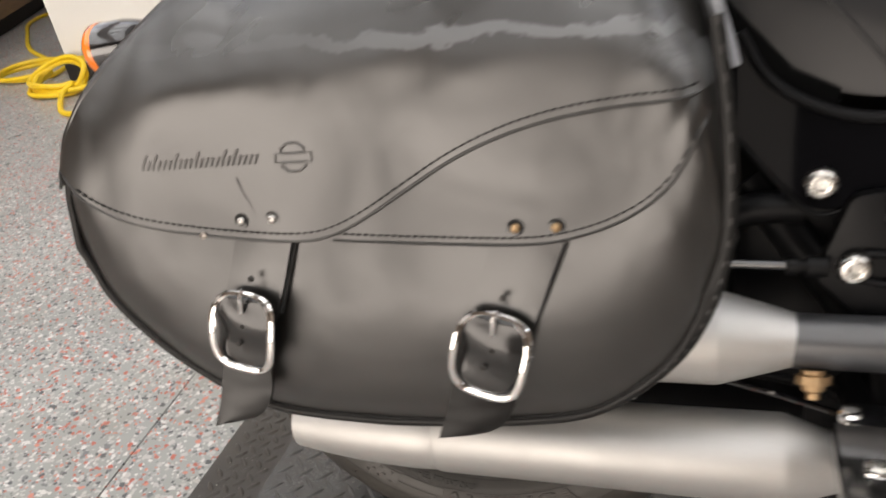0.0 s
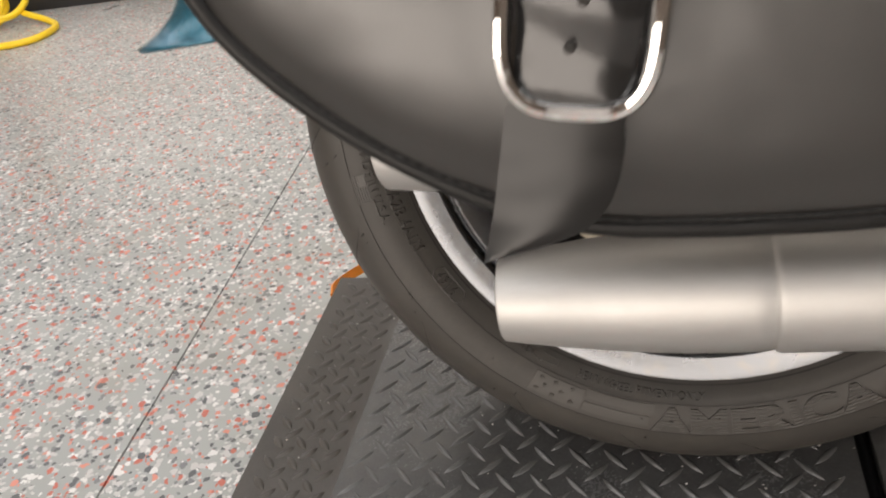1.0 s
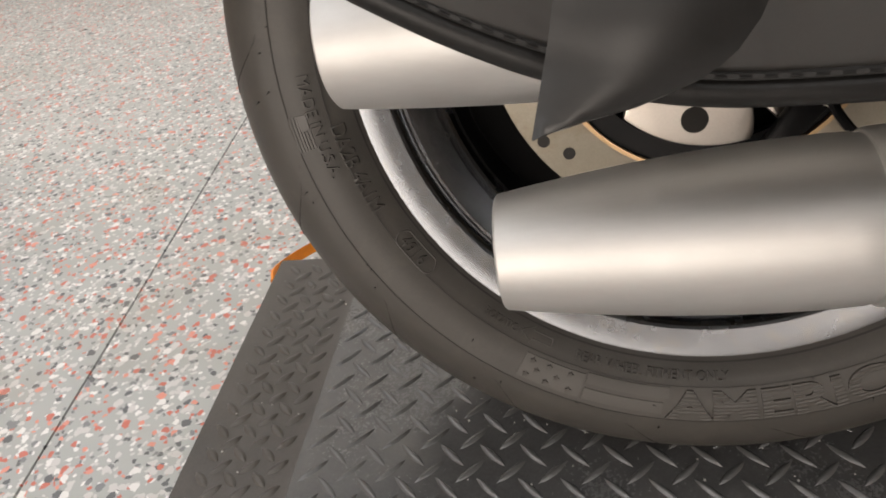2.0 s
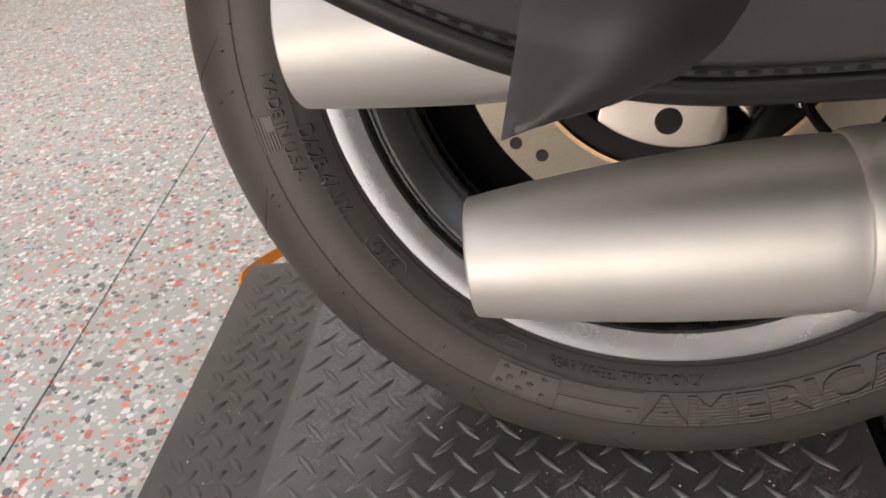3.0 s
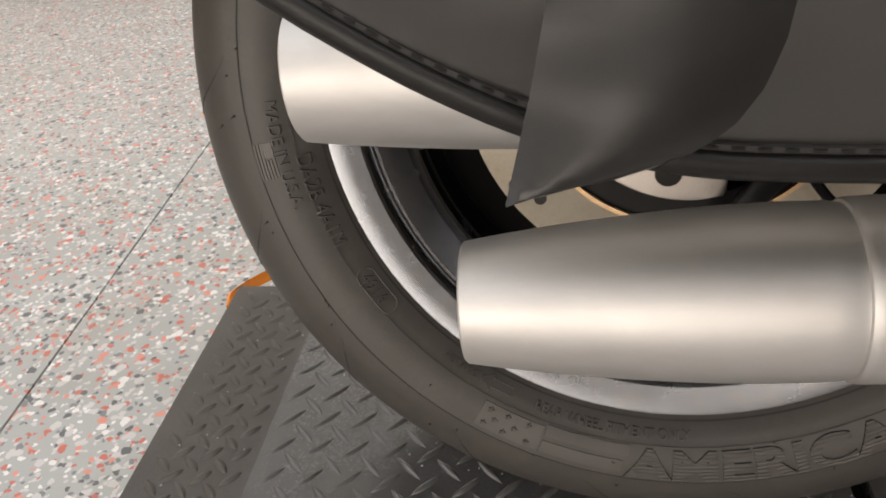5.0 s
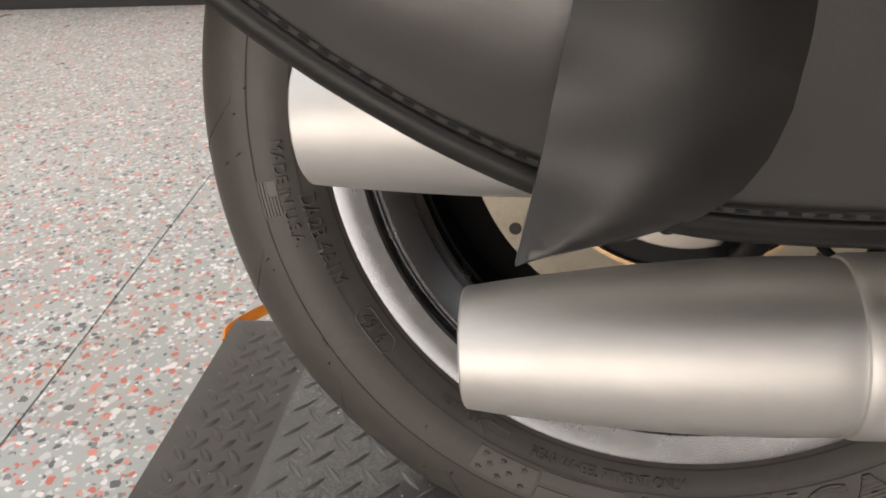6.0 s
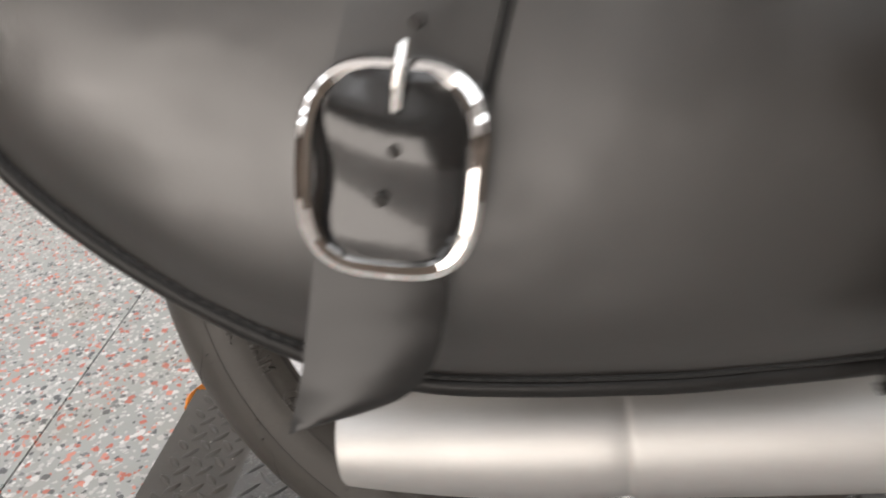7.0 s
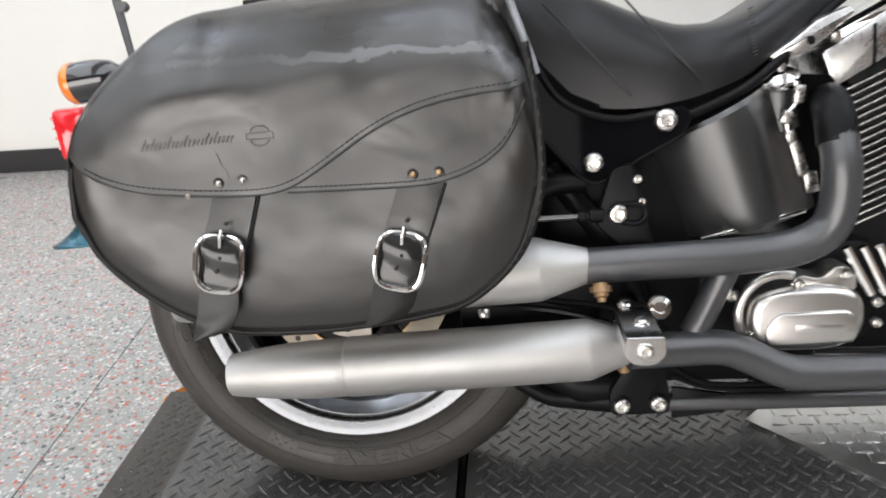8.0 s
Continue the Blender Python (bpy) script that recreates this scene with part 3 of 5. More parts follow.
sb = bmesh.new()
rows = []
for p in strap:
    rows.append([p + Vector((0, 0, 0.013)), p + Vector((0.002, 0.002, 0.013)), p + Vector((0.002, 0.002, -0.004)), p + Vector((0, 0, -0.004))])
add_grid(sb, rows, close_u=True, caps=True)
single("tie_down_strap", sb, ORANGE, "orange webbing strap lying behind the platform corner", "strap")

# ---- the motorcycle ----
bike = thing("motorcycle", BIKE, "dark blue cruiser motorcycle with satin exhausts, leaning on its stand", "motorcycle")

# rear wheel, turning about y; its middle plane lies at y = 0.075
MID = 0.075
HERE = WHEEL


def ring(profile, seg=128):
    """A closed profile of (radius, y) turned about the axle."""
    bm = bmesh.new()
    add_grid(bm, [[(r * math.sin(k * math.tau / seg), y, -r * math.cos(k * math.tau / seg)) for k in range(seg)] for r, y in profile], close_u=True, close_v=True)
    return bm


def tyre_profile():
    """Right half from the bead outwards, mirrored about the middle plane."""
    half = [(0.2215, 0.010), (0.2285, 0.003), (0.2325, -0.0005), (0.2352, -0.0035), (0.2385, -0.0062), (0.2420, -0.0092), (0.2455, -0.0114), (0.2482, -0.0127),
            (0.2493, -0.0136), (0.2503, -0.0131), (0.2550, -0.0152), (0.2610, -0.0172), (0.2670, -0.0180), (0.2725, -0.0179), (0.2745, -0.0182),
            (0.2758, -0.0174), (0.2830, -0.0166), (0.2900, -0.0145), (0.2970, -0.0108), (0.3030, -0.0062), (0.3085, 0.0000), (0.3140, 0.0095), (0.3190, 0.0250), (0.3228, 0.0460), (0.3248, MID)]
    return half + [(r, 2 * MID - y) for r, y in half[-2::-1]] + [(0.205, 2 * MID - 0.02), (0.205, 0.02)]


SIDE = [(r, y) for r, y in tyre_profile()[:25]]


def side_y(r):
    """Depth of the tyre's right side at a radius."""
    return float(np.interp(r, [a for a, _ in SIDE], [b2 for _, b2 in SIDE]))


wheel = part("rear_wheel", ring([(0.2325, -0.0008), (0.2335, 0.002), (0.230, 0.0045), (0.217, 0.02), (0.205, 0.035), (0.205, 0.115), (0.217, 0.13), (0.230, 0.146), (0.2335, 0.149),
                                 (0.2325, 0.1512), (0.228, 0.151), (0.212, 0.132), (0.198, 0.112), (0.183, 0.105), (0.183, 0.040), (0.1845, 0.0360), (0.1865, 0.0335), (0.1885, 0.0320), (0.1905, 0.0300), (0.199, 0.0215),
                                 (0.2060, 0.0150), (0.2078, 0.0145), (0.2082, 0.0170), (0.2098, 0.0175), (0.2106, 0.0085), (0.2120, 0.0055), (0.2140, 0.0040), (0.2220, 0.0018), (0.2310, -0.0007)]), RIM_ALU, bike, "polished aluminium rear rim with grime", sharp=14)
tyre_mesh = ring(tyre_profile(), 192)
for v in tyre_mesh.verts:  # the tread lies flat where it bears on the deck
    w = WHEEL @ v.co
    if w.z < 0.0752:
        v.co += WHEEL.to_3x3().inverted() @ Vector((0, 0, 0.0752 - w.z))
part("tyre", tyre_mesh, RUBBER, wheel, "wide black road tyre with raised lettering", sharp=25)
part("rim_band", ring([(0.2058, 0.0146), (0.1990, 0.0208), (0.1906, 0.0292), (0.1912, 0.0302), (0.2062, 0.0160)]), RIM_BAND, wheel, "dull brushed band inside the rim")
# dark ring over the barrel, black centre and hub paint the wheel's inner shade
part("rim_well_shade", ring([(0.1828, 0.042), (0.1828, 0.104), (0.1805, 0.104), (0.1805, 0.042)]), SHADE_BLACK, wheel)
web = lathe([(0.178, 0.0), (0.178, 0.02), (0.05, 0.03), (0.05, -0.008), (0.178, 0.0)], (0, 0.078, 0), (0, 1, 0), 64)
part("wheel_disc", web, SHADE_BLACK, wheel, "wheel centre blackened for the shade behind the disc")
part("hub", lathe([(0.02, -0.07), (0.045, -0.07), (0.052, -0.06), (0.055, 0.0), (0.052, 0.06), (0.02, 0.06)], (0, 0.08, 0), (0, 1, 0), 40), SHADE_BLACK, wheel)

# tread grooves cut over the shoulder
for k in range(18):
    a0 = k * math.tau / 18 + 0.06
    pts = []
    for i in range(9):
        t = i / 8
        r = np.interp(t, [0, 0.3, 0.6, 1.0], [0.2800, 0.2960, 0.3100, 0.3195])
        y = side_y(r)
        a = a0 + 0.20 * t ** 0.6
        r -= 0.0003
        pts.append((r * math.sin(a), y + 0.0002, -r * math.cos(a)))
    n = len(pts)
    part("tread_groove", tube(pts, [0.0009 * (0.25 + math.sin(math.pi * (i + 0.4) / n)) for i in range(n)], 6, flat=0.5), GROOVE, wheel)


def ring_text(body, r_base, size, phi, depth=0.0007, space=1.0, bold=0.0, wide=1.0):
    """Raised characters that follow the tyre's side, reading forwards with their feet to the tread."""
    cu = bpy.data.curves.new("letters", "FONT")
    cu.body, cu.size, cu.space_character, cu.offset = body, size, space, bold
    cu.extrude = depth / 2
    ob = new("letters", cu)
    me = bpy.data.meshes.new_from_object(ob.evaluated_get(bpy.context.evaluated_depsgraph_get()))
    bpy.data.objects.remove(ob)
    bpy.data.curves.remove(cu)
    bm = bmesh.new()
    bm.from_mesh(me)
    bpy.data.meshes.remove(me)
    for axis in range(2):  # cut into strips, so that the faces follow the tyre's round
        lo, hi = min(v.co[axis] for v in bm.verts), max(v.co[axis] for v in bm.verts)
        for k in range(1, int((hi - lo) / 0.005)):
            spot, way = Vector((0, 0, 0)), Vector((0, 0, 0))
            spot[axis], way[axis] = lo + k * 0.005, 1.0
            bmesh.ops.bisect_plane(bm, geom=bm.verts[:] + bm.edges[:] + bm.faces[:], plane_co=spot, plane_no=way)
    for v in bm.verts:
        a, r = phi + v.co.x * wide / r_base, r_base - v.co.y
        yy = side_y(r)
        v.co = Vector((r * math.sin(a), yy - v.co.z - depth * 0.5, -r * math.cos(a)))
    return bm


part("lettering", ring_text("AMERICA", 0.2724, 0.0285, -0.149, 0.0017, 1.0, 0.0009, 1.52), RUBBER_RIBBED, wheel, "raised tyre lettering", sharp=30)
part("lettering", ring_text("REAR WHEEL FITMENT ONLY", 0.2452, 0.0082, -0.43, 0.0018, 1.0), RUBBER_MARK, wheel, sharp=30)
part("lettering", ring_text("DA2B 4A1M", 0.2505, 0.0125, -1.405, 0.0023, 1.02), RUBBER_MARK, wheel, sharp=30)
part("lettering", ring_text("4916", 0.2482, 0.0105, -1.040, 0.0021, 1.1), RUBBER_MARK, wheel, sharp=30)
part("lettering", ring_text("MADE IN U.S.A.", 0.2620, 0.0102, -1.545, 0.0021, 1.03), RUBBER_MARK, wheel, sharp=30)


def ring_patch(r0, r1, a0, a1, h=0.0008, n=6):
    """A raised pad on the tyre's side between two radii and two angles."""
    bm = bmesh.new()
    def at_r(r, a, off):
        yy = side_y(r)
        return (r * math.sin(a), yy - off, -r * math.cos(a))
    rows = []
    for k in range(n + 1):
        a = a0 + (a1 - a0) * k / n
        rows.append([at_r(r0, a, -0.001), at_r(r0, a, h), at_r((r0 + r1) / 2, a, h), at_r(r1, a, h), at_r(r1, a, -0.001)])
    add_grid(bm, rows, caps=True)
    return bm


part("flag_field", ring_patch(0.2528, 0.2708, -0.559, -0.386), RUBBER_MARK, wheel, sharp=25)
for r0, r1, a0, a1 in ((0.2512, 0.2585, -0.378, -0.152), (0.2618, 0.2705, -0.378, -0.166)):
    part("flag_stripe", ring_patch(r0, r1, a0, a1), RUBBER_MARK, wheel, sharp=25)
part("flag_field", ring_patch(0.2628, 0.2690, -1.449, -1.412), RUBBER_MARK, wheel, sharp=25)
for k in range(6):
    part("flag_stripe", ring_patch(0.2628 + 0.0021 * k, 0.2640 + 0.0021 * k, -1.409 if k < 3 else -1.449, -1.362), RUBBER_MARK, wheel, sharp=25)


def ring_line(pts, r=0.0006):
    """A fine raised line through (radius, angle) points on the tyre's side."""
    return tube([(a * math.sin(b2), side_y(a) - 0.0004, -a * math.cos(b2)) for a, b2 in pts], r, 6)


part("date_frame", ring_line([(0.2444 + 0.0054 * math.copysign(min(1, abs(math.sin(k * math.tau / 32)) * 1.3), math.sin(k * math.tau / 32)), -0.986 + 0.072 * math.copysign(abs(math.cos(k * math.tau / 32)) ** 0.6, math.cos(k * math.tau / 32))) for k in range(33)]), RUBBER_MARK, wheel)
part("arrow_mark", ring_line([(0.2392, -0.504), (0.2392, -0.566), (0.2368, -0.566), (0.2417, -0.602), (0.2466, -0.566), (0.2440, -0.566), (0.2440, -0.504), (0.2392, -0.504)], 0.0005), RUBBER_MARK, wheel)
part("lettering", ring_text("ROTATION", 0.2445, 0.0062, -0.725, 0.0010, 1.0), RUBBER_MARK, wheel, sharp=30)
# thin dark rings, slightly proud, that paint shade into the sidewall's notches
for rr in (0.2497, 0.2748, 0.2352):
    part("sidewall_shade_line", ring([(rr - 0.0005, side_y(rr - 0.0005) - 0.00025), (rr, side_y(rr) - 0.0004), (rr + 0.0005, side_y(rr + 0.0005) - 0.00025), (rr, side_y(rr) + 0.001)], 160), GROOVE, wheel)
star = bmesh.new()
for i, (rr, aa) in enumerate(((0.2565, -0.535), (0.2562, -0.485), (0.2560, -0.425), (0.2618, -0.515), (0.2618, -0.458), (0.2670, -0.538), (0.2672, -0.482), (0.2670, -0.418))):
    yy = side_y(rr) - 0.0016
    c = [star.verts.new(((rr + 0.0024 * (1 if k % 2 else 0.42) * math.cos(k * math.pi / 5)) * math.sin(aa) + 0.0024 * (1 if k % 2 else 0.42) * math.sin(k * math.pi / 5) * math.cos(aa), yy,
                          -(rr + 0.0024 * (1 if k % 2 else 0.42) * math.cos(k * math.pi / 5)) * math.cos(aa) + 0.0024 * (1 if k % 2 else 0.42) * math.sin(k * math.pi / 5) * math.sin(aa))) for k in range(10)]
    top = star.faces.new(c)
    ex = bmesh.ops.extrude_face_region(star, geom=[top])
    for v in ex["geom"]:
        if isinstance(v, bmesh.types.BMVert):
            v.co.y += 0.002
part("flag_stars", star, RUBBER, wheel, sharp=20)

# moulding nubs left on the tyre
nubs = random.Random(8)
for k in range(26):
    a, r = nubs.uniform(-1.7, 1.2), nubs.choice((0.2497, 0.2565, 0.264, 0.2748, 0.2830, 0.2925))
    p = Vector((r * math.sin(a), side_y(r), -r * math.cos(a)))
    part("rubber_nub", tube([p, p + Vector((0.0004 * nubs.uniform(-1, 1), -0.0012, 0.0)), p + Vector((0.002 * nubs.uniform(-1, 1), -0.0022, 0.002 * nubs.uniform(-1, 1)))], [0.0006, 0.0005, 0.0002], 5), GROOVE, wheel)

# brake disc with drilled holes
def flat_ring(r_in, r_out, y0, y1, seg=180):
    """A flat ring with two faces and two rims."""
    rows_r = [r_in + (r_out - r_in) * k / 10 for k in range(11)]
    bm = bmesh.new()
    da = math.tau / seg
    for yy in (y0, y1):
        grid = [[bm.verts.new((r * math.sin(k * da), yy, -r * math.cos(k * da))) for k in range(seg)] for r in rows_r]
        for i in range(10):
            for k in range(seg):
                bm.faces.new((grid[i][k], grid[i][(k + 1) % seg], grid[i + 1][(k + 1) % seg], grid[i + 1][k]))
    for r in (r_in, r_out):
        add_grid(bm, [[(r * math.sin(k * da), yy, -r * math.cos(k * da)) for k in range(seg)] for yy in (y0, y1)], close_u=True)
    bmesh.ops.remove_doubles(bm, verts=bm.verts, dist=1e-6)
    return bm


disc = part("brake_disc", flat_ring(0.1090, 0.1465, 0.036, 0.042), ROTOR, bike, "drilled stainless brake disc", sharp=30)
part("disc_edge", ring([(0.1062, 0.0345), (0.1090, 0.0345), (0.1092, 0.043), (0.1062, 0.043)]), BRASS, disc)
for k in range(24):
    base = -0.9690 + (k // 2) * math.tau / 12 + (0.0 if k % 2 == 0 else 0.138)
    hr = 0.1372 if k % 2 == 0 else 0.1302
    part("disc_hole", lathe([(0.0001, -0.0002), (0.0042, -0.0002), (0.0046, 0.0006), (0.0046, 0.0062), (0.0001, 0.0062)], (hr * math.sin(base), 0.0358, -hr * math.cos(base)), (0, 1, 0), 16), GROOVE, disc)

# lobed carrier with round windows
lob = []
for k in range(160):
    a = k * math.tau / 160
    d = (a + 0.25 + math.pi / 5) % (math.tau / 5) - math.pi / 5
    r = 0.0872 - 0.034 * max(0.0, (abs(d) - 0.50) / 0.128) ** 1.4
    lob.append((r * math.sin(a), -r * math.cos(a)))
carrier = part("disc_carrier", plate(lob, 0.022, 0.032, 0.0015), CARRIER, disc, "cast aluminium disc carrier")
part("carrier_ring", ring([(0.0905, 0.040), (0.107, 0.040), (0.107, 0.046), (0.0905, 0.046)]), DARK, disc)
for k in range(5):
    a = -0.205 + k * math.tau / 5
    part("carrier_window", lathe([(0.0001, 0), (0.0082, 0), (0.0090, 0.001), (0.0090, 0.004), (0.0001, 0.004)], (0.0700 * math.sin(a), 0.0212, -0.0700 * math.cos(a)), (0, 1, 0), 28), GROOVE, disc)
    part("carrier_bolt", bolt((0.040 * math.sin(a), 0.022, -0.040 * math.cos(a)), 0.008), BOLT_ZINC, disc)

part("brake_anchor", plate(rounded([(0.014, -0.100), (0.026, -0.106), (0.070, -0.060), (0.066, -0.045), (0.052, -0.048)], 0.004), 0.010, 0.019, 0.002), DARK, bike, "black brake anchor arm")
part("hose_clip", tube(smooth_path([(0.060, -0.004, -0.056), (0.066, -0.006, -0.068), (0.078, -0.006, -0.082), (0.094, -0.006, -0.092)], 5), 0.0032, 8), DARK, bike)
part("clip_screw", bolt((0.062, 0.006, -0.058), 0.0055), BOLT_ZINC, bike)
part("axle_nut", lathe([(0.0, 0.0), (0.019, 0.0), (0.019, 0.02), (0.012, 0.024), (0.0, 0.024)], (0, 0.03, 0), (0, -1, 0), 6), BOLT_ZINC, bike, sharp=20)

# swing arm and caliper, mostly hidden
HERE = BIKE
part("swing_arm", box((0.2, 0.005, 0.0), (0.44, 0.028, 0.045), 0.006), DARK, bike, "black swing arm")
part("primary_case", box((0.70, 0.215, -0.05), (0.74, 0.07, 0.30), 0.03, seg=3), DARK, bike, "black primary case on the far side")
part("belt_guard", plate(rounded([(-0.12, 0.04), (0.1, 0.14), (0.44, 0.12), (0.5, -0.19), (0.26, -0.20), (0.1, -0.15), (0.0, -0.1)], 0.03), 0.195, 0.21, 0.003), DARK, bike, "black belt guard on the far side")
# dark sheet added in the gap by the strut, standing in for its shade
part("inner_shade_sheet", plate([(0.24, 0.32), (0.270, 0.315), (0.292, 0.290), (0.325, 0.254), (0.36, 0.238), (0.36, 0.15), (0.24, 0.13)], -0.078, -0.068, 0.003), SHADE_BLACK, bike, "dark sheet added for the shade between fender and strut")
part("fender_liner", plate(rounded([(0.24, 0.2), (0.33, 0.3), (0.42, 0.22), (0.44, -0.1), (0.35, -0.15), (0.33, 0.0)], 0.02), -0.02, 0.17, 0.004), DARK, bike, "black liner between wheel and oil tank")
part("swing_arm_tube", tube(smooth_path([(-0.02, 0.0, 0.0), (0.12, -0.02, 0.012), (0.27, -0.03, 0.012), (0.42, -0.02, 0.0)], 6), 0.021, 14), DARK, bike)
part("brake_caliper", box((0.155, 0.022, 0.055), (0.085, 0.06, 0.06), 0.012, Matrix.Rotation(radians(25), 4, "Y")), DARK, bike, "black rear brake caliper")
part("brake_hose", tube(smooth_path([(0.13, -0.03, 0.075), (0.2, -0.075, 0.03), (0.28, -0.085, -0.005), (0.36, -0.085, -0.02), (0.44, -0.09, -0.05)], 8), 0.0045, 10), DARK, bike, "black brake hose")
part("brake_line", tube(smooth_path([(0.06, -0.06, -0.006), (0.18, -0.085, -0.008), (0.30, -0.09, -0.022), (0.40, -0.085, -0.05)], 8), 0.003, 8), GLOSS_BLACK, bike)

# ---- exhaust ----
def muffler(a, b, cone, r_tip, r_body, y, join):
    """A straight silencer: tapered tail, seam, body and a front cone. a, b: tail and body end as (x, z)."""
    ax = Vector((b[0] - a[0], 0, b[1] - a[1]))
    length = ax.length
    prof = [(r_tip * 0.86, 0.03), (r_tip * 0.9, 0.004), (r_tip * 0.96, 0.0003), (r_tip, 0.0012)]
    for k in range(1, 13):
        t = k / 12
        prof.append((r_tip + (r_body * 1.005 - r_tip) * math.sin(t * math.pi / 2) ** 0.92, 0.0012 + (join - 0.024) * t))
    prof += [(r_body * 1.0, join - 0.012), (r_body * 0.992, join - 0.004), (r_body * 0.968, join - 0.001), (r_body * 0.968, join + 0.0004),
             (r_body * 1.0, join + 0.0010), (r_body * 1.018, join + 0.0022), (r_body * 1.026, join + 0.0045), (r_body * 1.02, length - 0.004), (r_body * 0.995, length), (cone[1], length + cone[0])]
    return lathe(prof, (a[0], y, a[1]), ax, 72)


LOW_Y, UP_Y = -0.154, -0.138
lower = part("lower_silencer", muffler((-0.1205, -0.0742), (0.335, -0.0520), (0.048, 0.0195), 0.0268, 0.0370, LOW_Y, 0.1530), SATIN, bike, "satin nickel lower silencer with a tapered tail", sharp=30)
part("tail_bore", lathe([(0.0, 0.02), (0.024, 0.018), (0.0245, 0.001)], (-0.1207, LOW_Y, -0.0742), (0.459, 0, 0.0224), 40), DARK, lower)
upper = part("upper_silencer", muffler((-0.1880, 0.0240), (0.280, 0.0470), (0.056, 0.0215), 0.0285, 0.0385, UP_Y, 0.164), SATIN, bike, "satin nickel upper silencer behind the saddlebag", sharp=30)
part("tail_bore", lathe([(0.0, 0.02), (0.025, 0.018), (0.0255, 0.001)], (-0.1882, UP_Y, 0.0240), (0.468, 0, 0.023), 40), DARK, upper)
part("header_upper", tube(smooth_path([(0.333, UP_Y, 0.0487), (0.42, UP_Y, 0.0515), (0.52, UP_Y, 0.0545), (0.577, UP_Y, 0.062), (0.612, UP_Y - 0.002, 0.082), (0.625, UP_Y - 0.003, 0.118),
                                       (0.626, UP_Y, 0.160), (0.624, UP_Y + 0.01, 0.190)], 8), 0.0222, 24), BLACK_PIPE, bike, "satin black upper exhaust pipe")
part("header_elbow", tube(smooth_path([(0.624, UP_Y + 0.008, 0.180), (0.624, UP_Y + 0.02, 0.207), (0.632, UP_Y + 0.06, 0.224), (0.655, 0.0, 0.222)], 6), 0.0235, 20), DARK, bike)
part("header_lower", tube(smooth_path([(0.380, LOW_Y, -0.0565), (0.44, LOW_Y + 0.01, -0.058), (0.495, -0.132, -0.062), (0.528, -0.13, -0.074), (0.565, -0.13, -0.092), (0.60, -0.13, -0.0985), (0.72, -0.13, -0.097), (0.90, -0.13, -0.09)], 8), 0.0218, 24), BLACK_PIPE, bike, "satin black lower exhaust pipe")
part("crossover_pipe", tube(smooth_path([(0.505, -0.125, 0.045), (0.485, -0.125, -0.0), (0.462, -0.128, -0.045)], 6), 0.0165, 18), BLACK_PIPE, bike)
part("oxygen_sensor", lathe([(0.0, 0.0), (0.009, 0.0), (0.009, 0.004), (0.0135, 0.0042), (0.0135, 0.011), (0.009, 0.0115), (0.009, 0.016), (0.0055, 0.018), (0.0055, 0.023), (0.0, 0.023)], (0.349, UP_Y - 0.012, 0.030), (0.05, -0.35, -1), 12), BRASS, bike, "brass sensor fitting on the exhaust", sharp=25)
part("silencer_bolt", bolt((0.2082, -0.158, 0.003), 0.0075, (0, -0.6, -1), 0.01), BOLT_ZINC, bike)

# ---- fender, lights ----
def fender():
    """A deep fender over the wheel: a crown, two side skirts, and a tail that flares out."""
    outer = smooth_path([(0.37, 0, 0.22), (0.32, 0, 0.290), (0.23, 0, 0.362), (0.0, 0, 0.405), (-0.2, 0, 0.362), (-0.3, 0, 0.285), (-0.352, 0, 0.21), (-0.375, 0, 0.15), (-0.386, 0, 0.118), (-0.403, 0, 0.097), (-0.428, 0, 0.0805)], 5)
    inner = smooth_path([(0.335, 0, 0.213), (0.28, 0, 0.235), (0.18, 0, 0.272), (0.0, 0, 0.312), (-0.15, 0, 0.28), (-0.225, 0, 0.215), (-0.265, 0, 0.155), (-0.282, 0, 0.12), (-0.295, 0, 0.10), (-0.308, 0, 0.090), (-0.322, 0, 0.0865)], 5)
    bm = bmesh.new()
    rows = []
    n = len(outer)
    for i, (p, q) in enumerate(zip(outer, inner)):
        flare = max(0.0, (i / (n - 1) - 0.8) / 0.2) ** 2
        h = 0.118 + 0.010 * flare
        half = [(q, h * 0.985), (q.lerp(p, 0.3), h * 1.0), (q.lerp(p, 0.6), h * 0.985), (q.lerp(p, 0.8), h * 0.93), (q.lerp(p, 0.92), h * 0.82), (q.lerp(p, 0.98), h * 0.62), (p, h * 0.32)]
        row = [(v.x, MID - w, v.z) for v, w in half] + [(p.x, MID, p.z)] + [(v.x, MID + w, v.z) for v, w in reversed(half)]
        rows.append(row)
    add_grid(bm, rows)
    return bm


fend = part("rear_fender", fender(), BLUE_PAINT, bike, "dark blue metallic rear fender with a flared tail", sharp=60)
sol = fend.modifiers.new("thick", "SOLIDIFY")
sol.thickness = 0.003

sig = part("turn_signal", lathe([(0.0, 0.0), (0.010, 0.0), (0.019, 0.012), (0.0235, 0.03), (0.0245, 0.05), (0.0245, 0.058), (0.0, 0.058)], (-0.210, -0.155, 0.3115), (-1, 0, -0.12), 36), GLOSS_BLACK, bike, "gloss black turn signal with an amber lens")
part("amber_lens", lathe([(0.0245, 0.0), (0.0253, 0.002), (0.0248, 0.008), (0.021, 0.013), (0.012, 0.0165), (0.0, 0.0175)], (-0.2676, -0.155, 0.3046), (-1, 0, -0.12), 36), AMBER, sig, "amber lens")
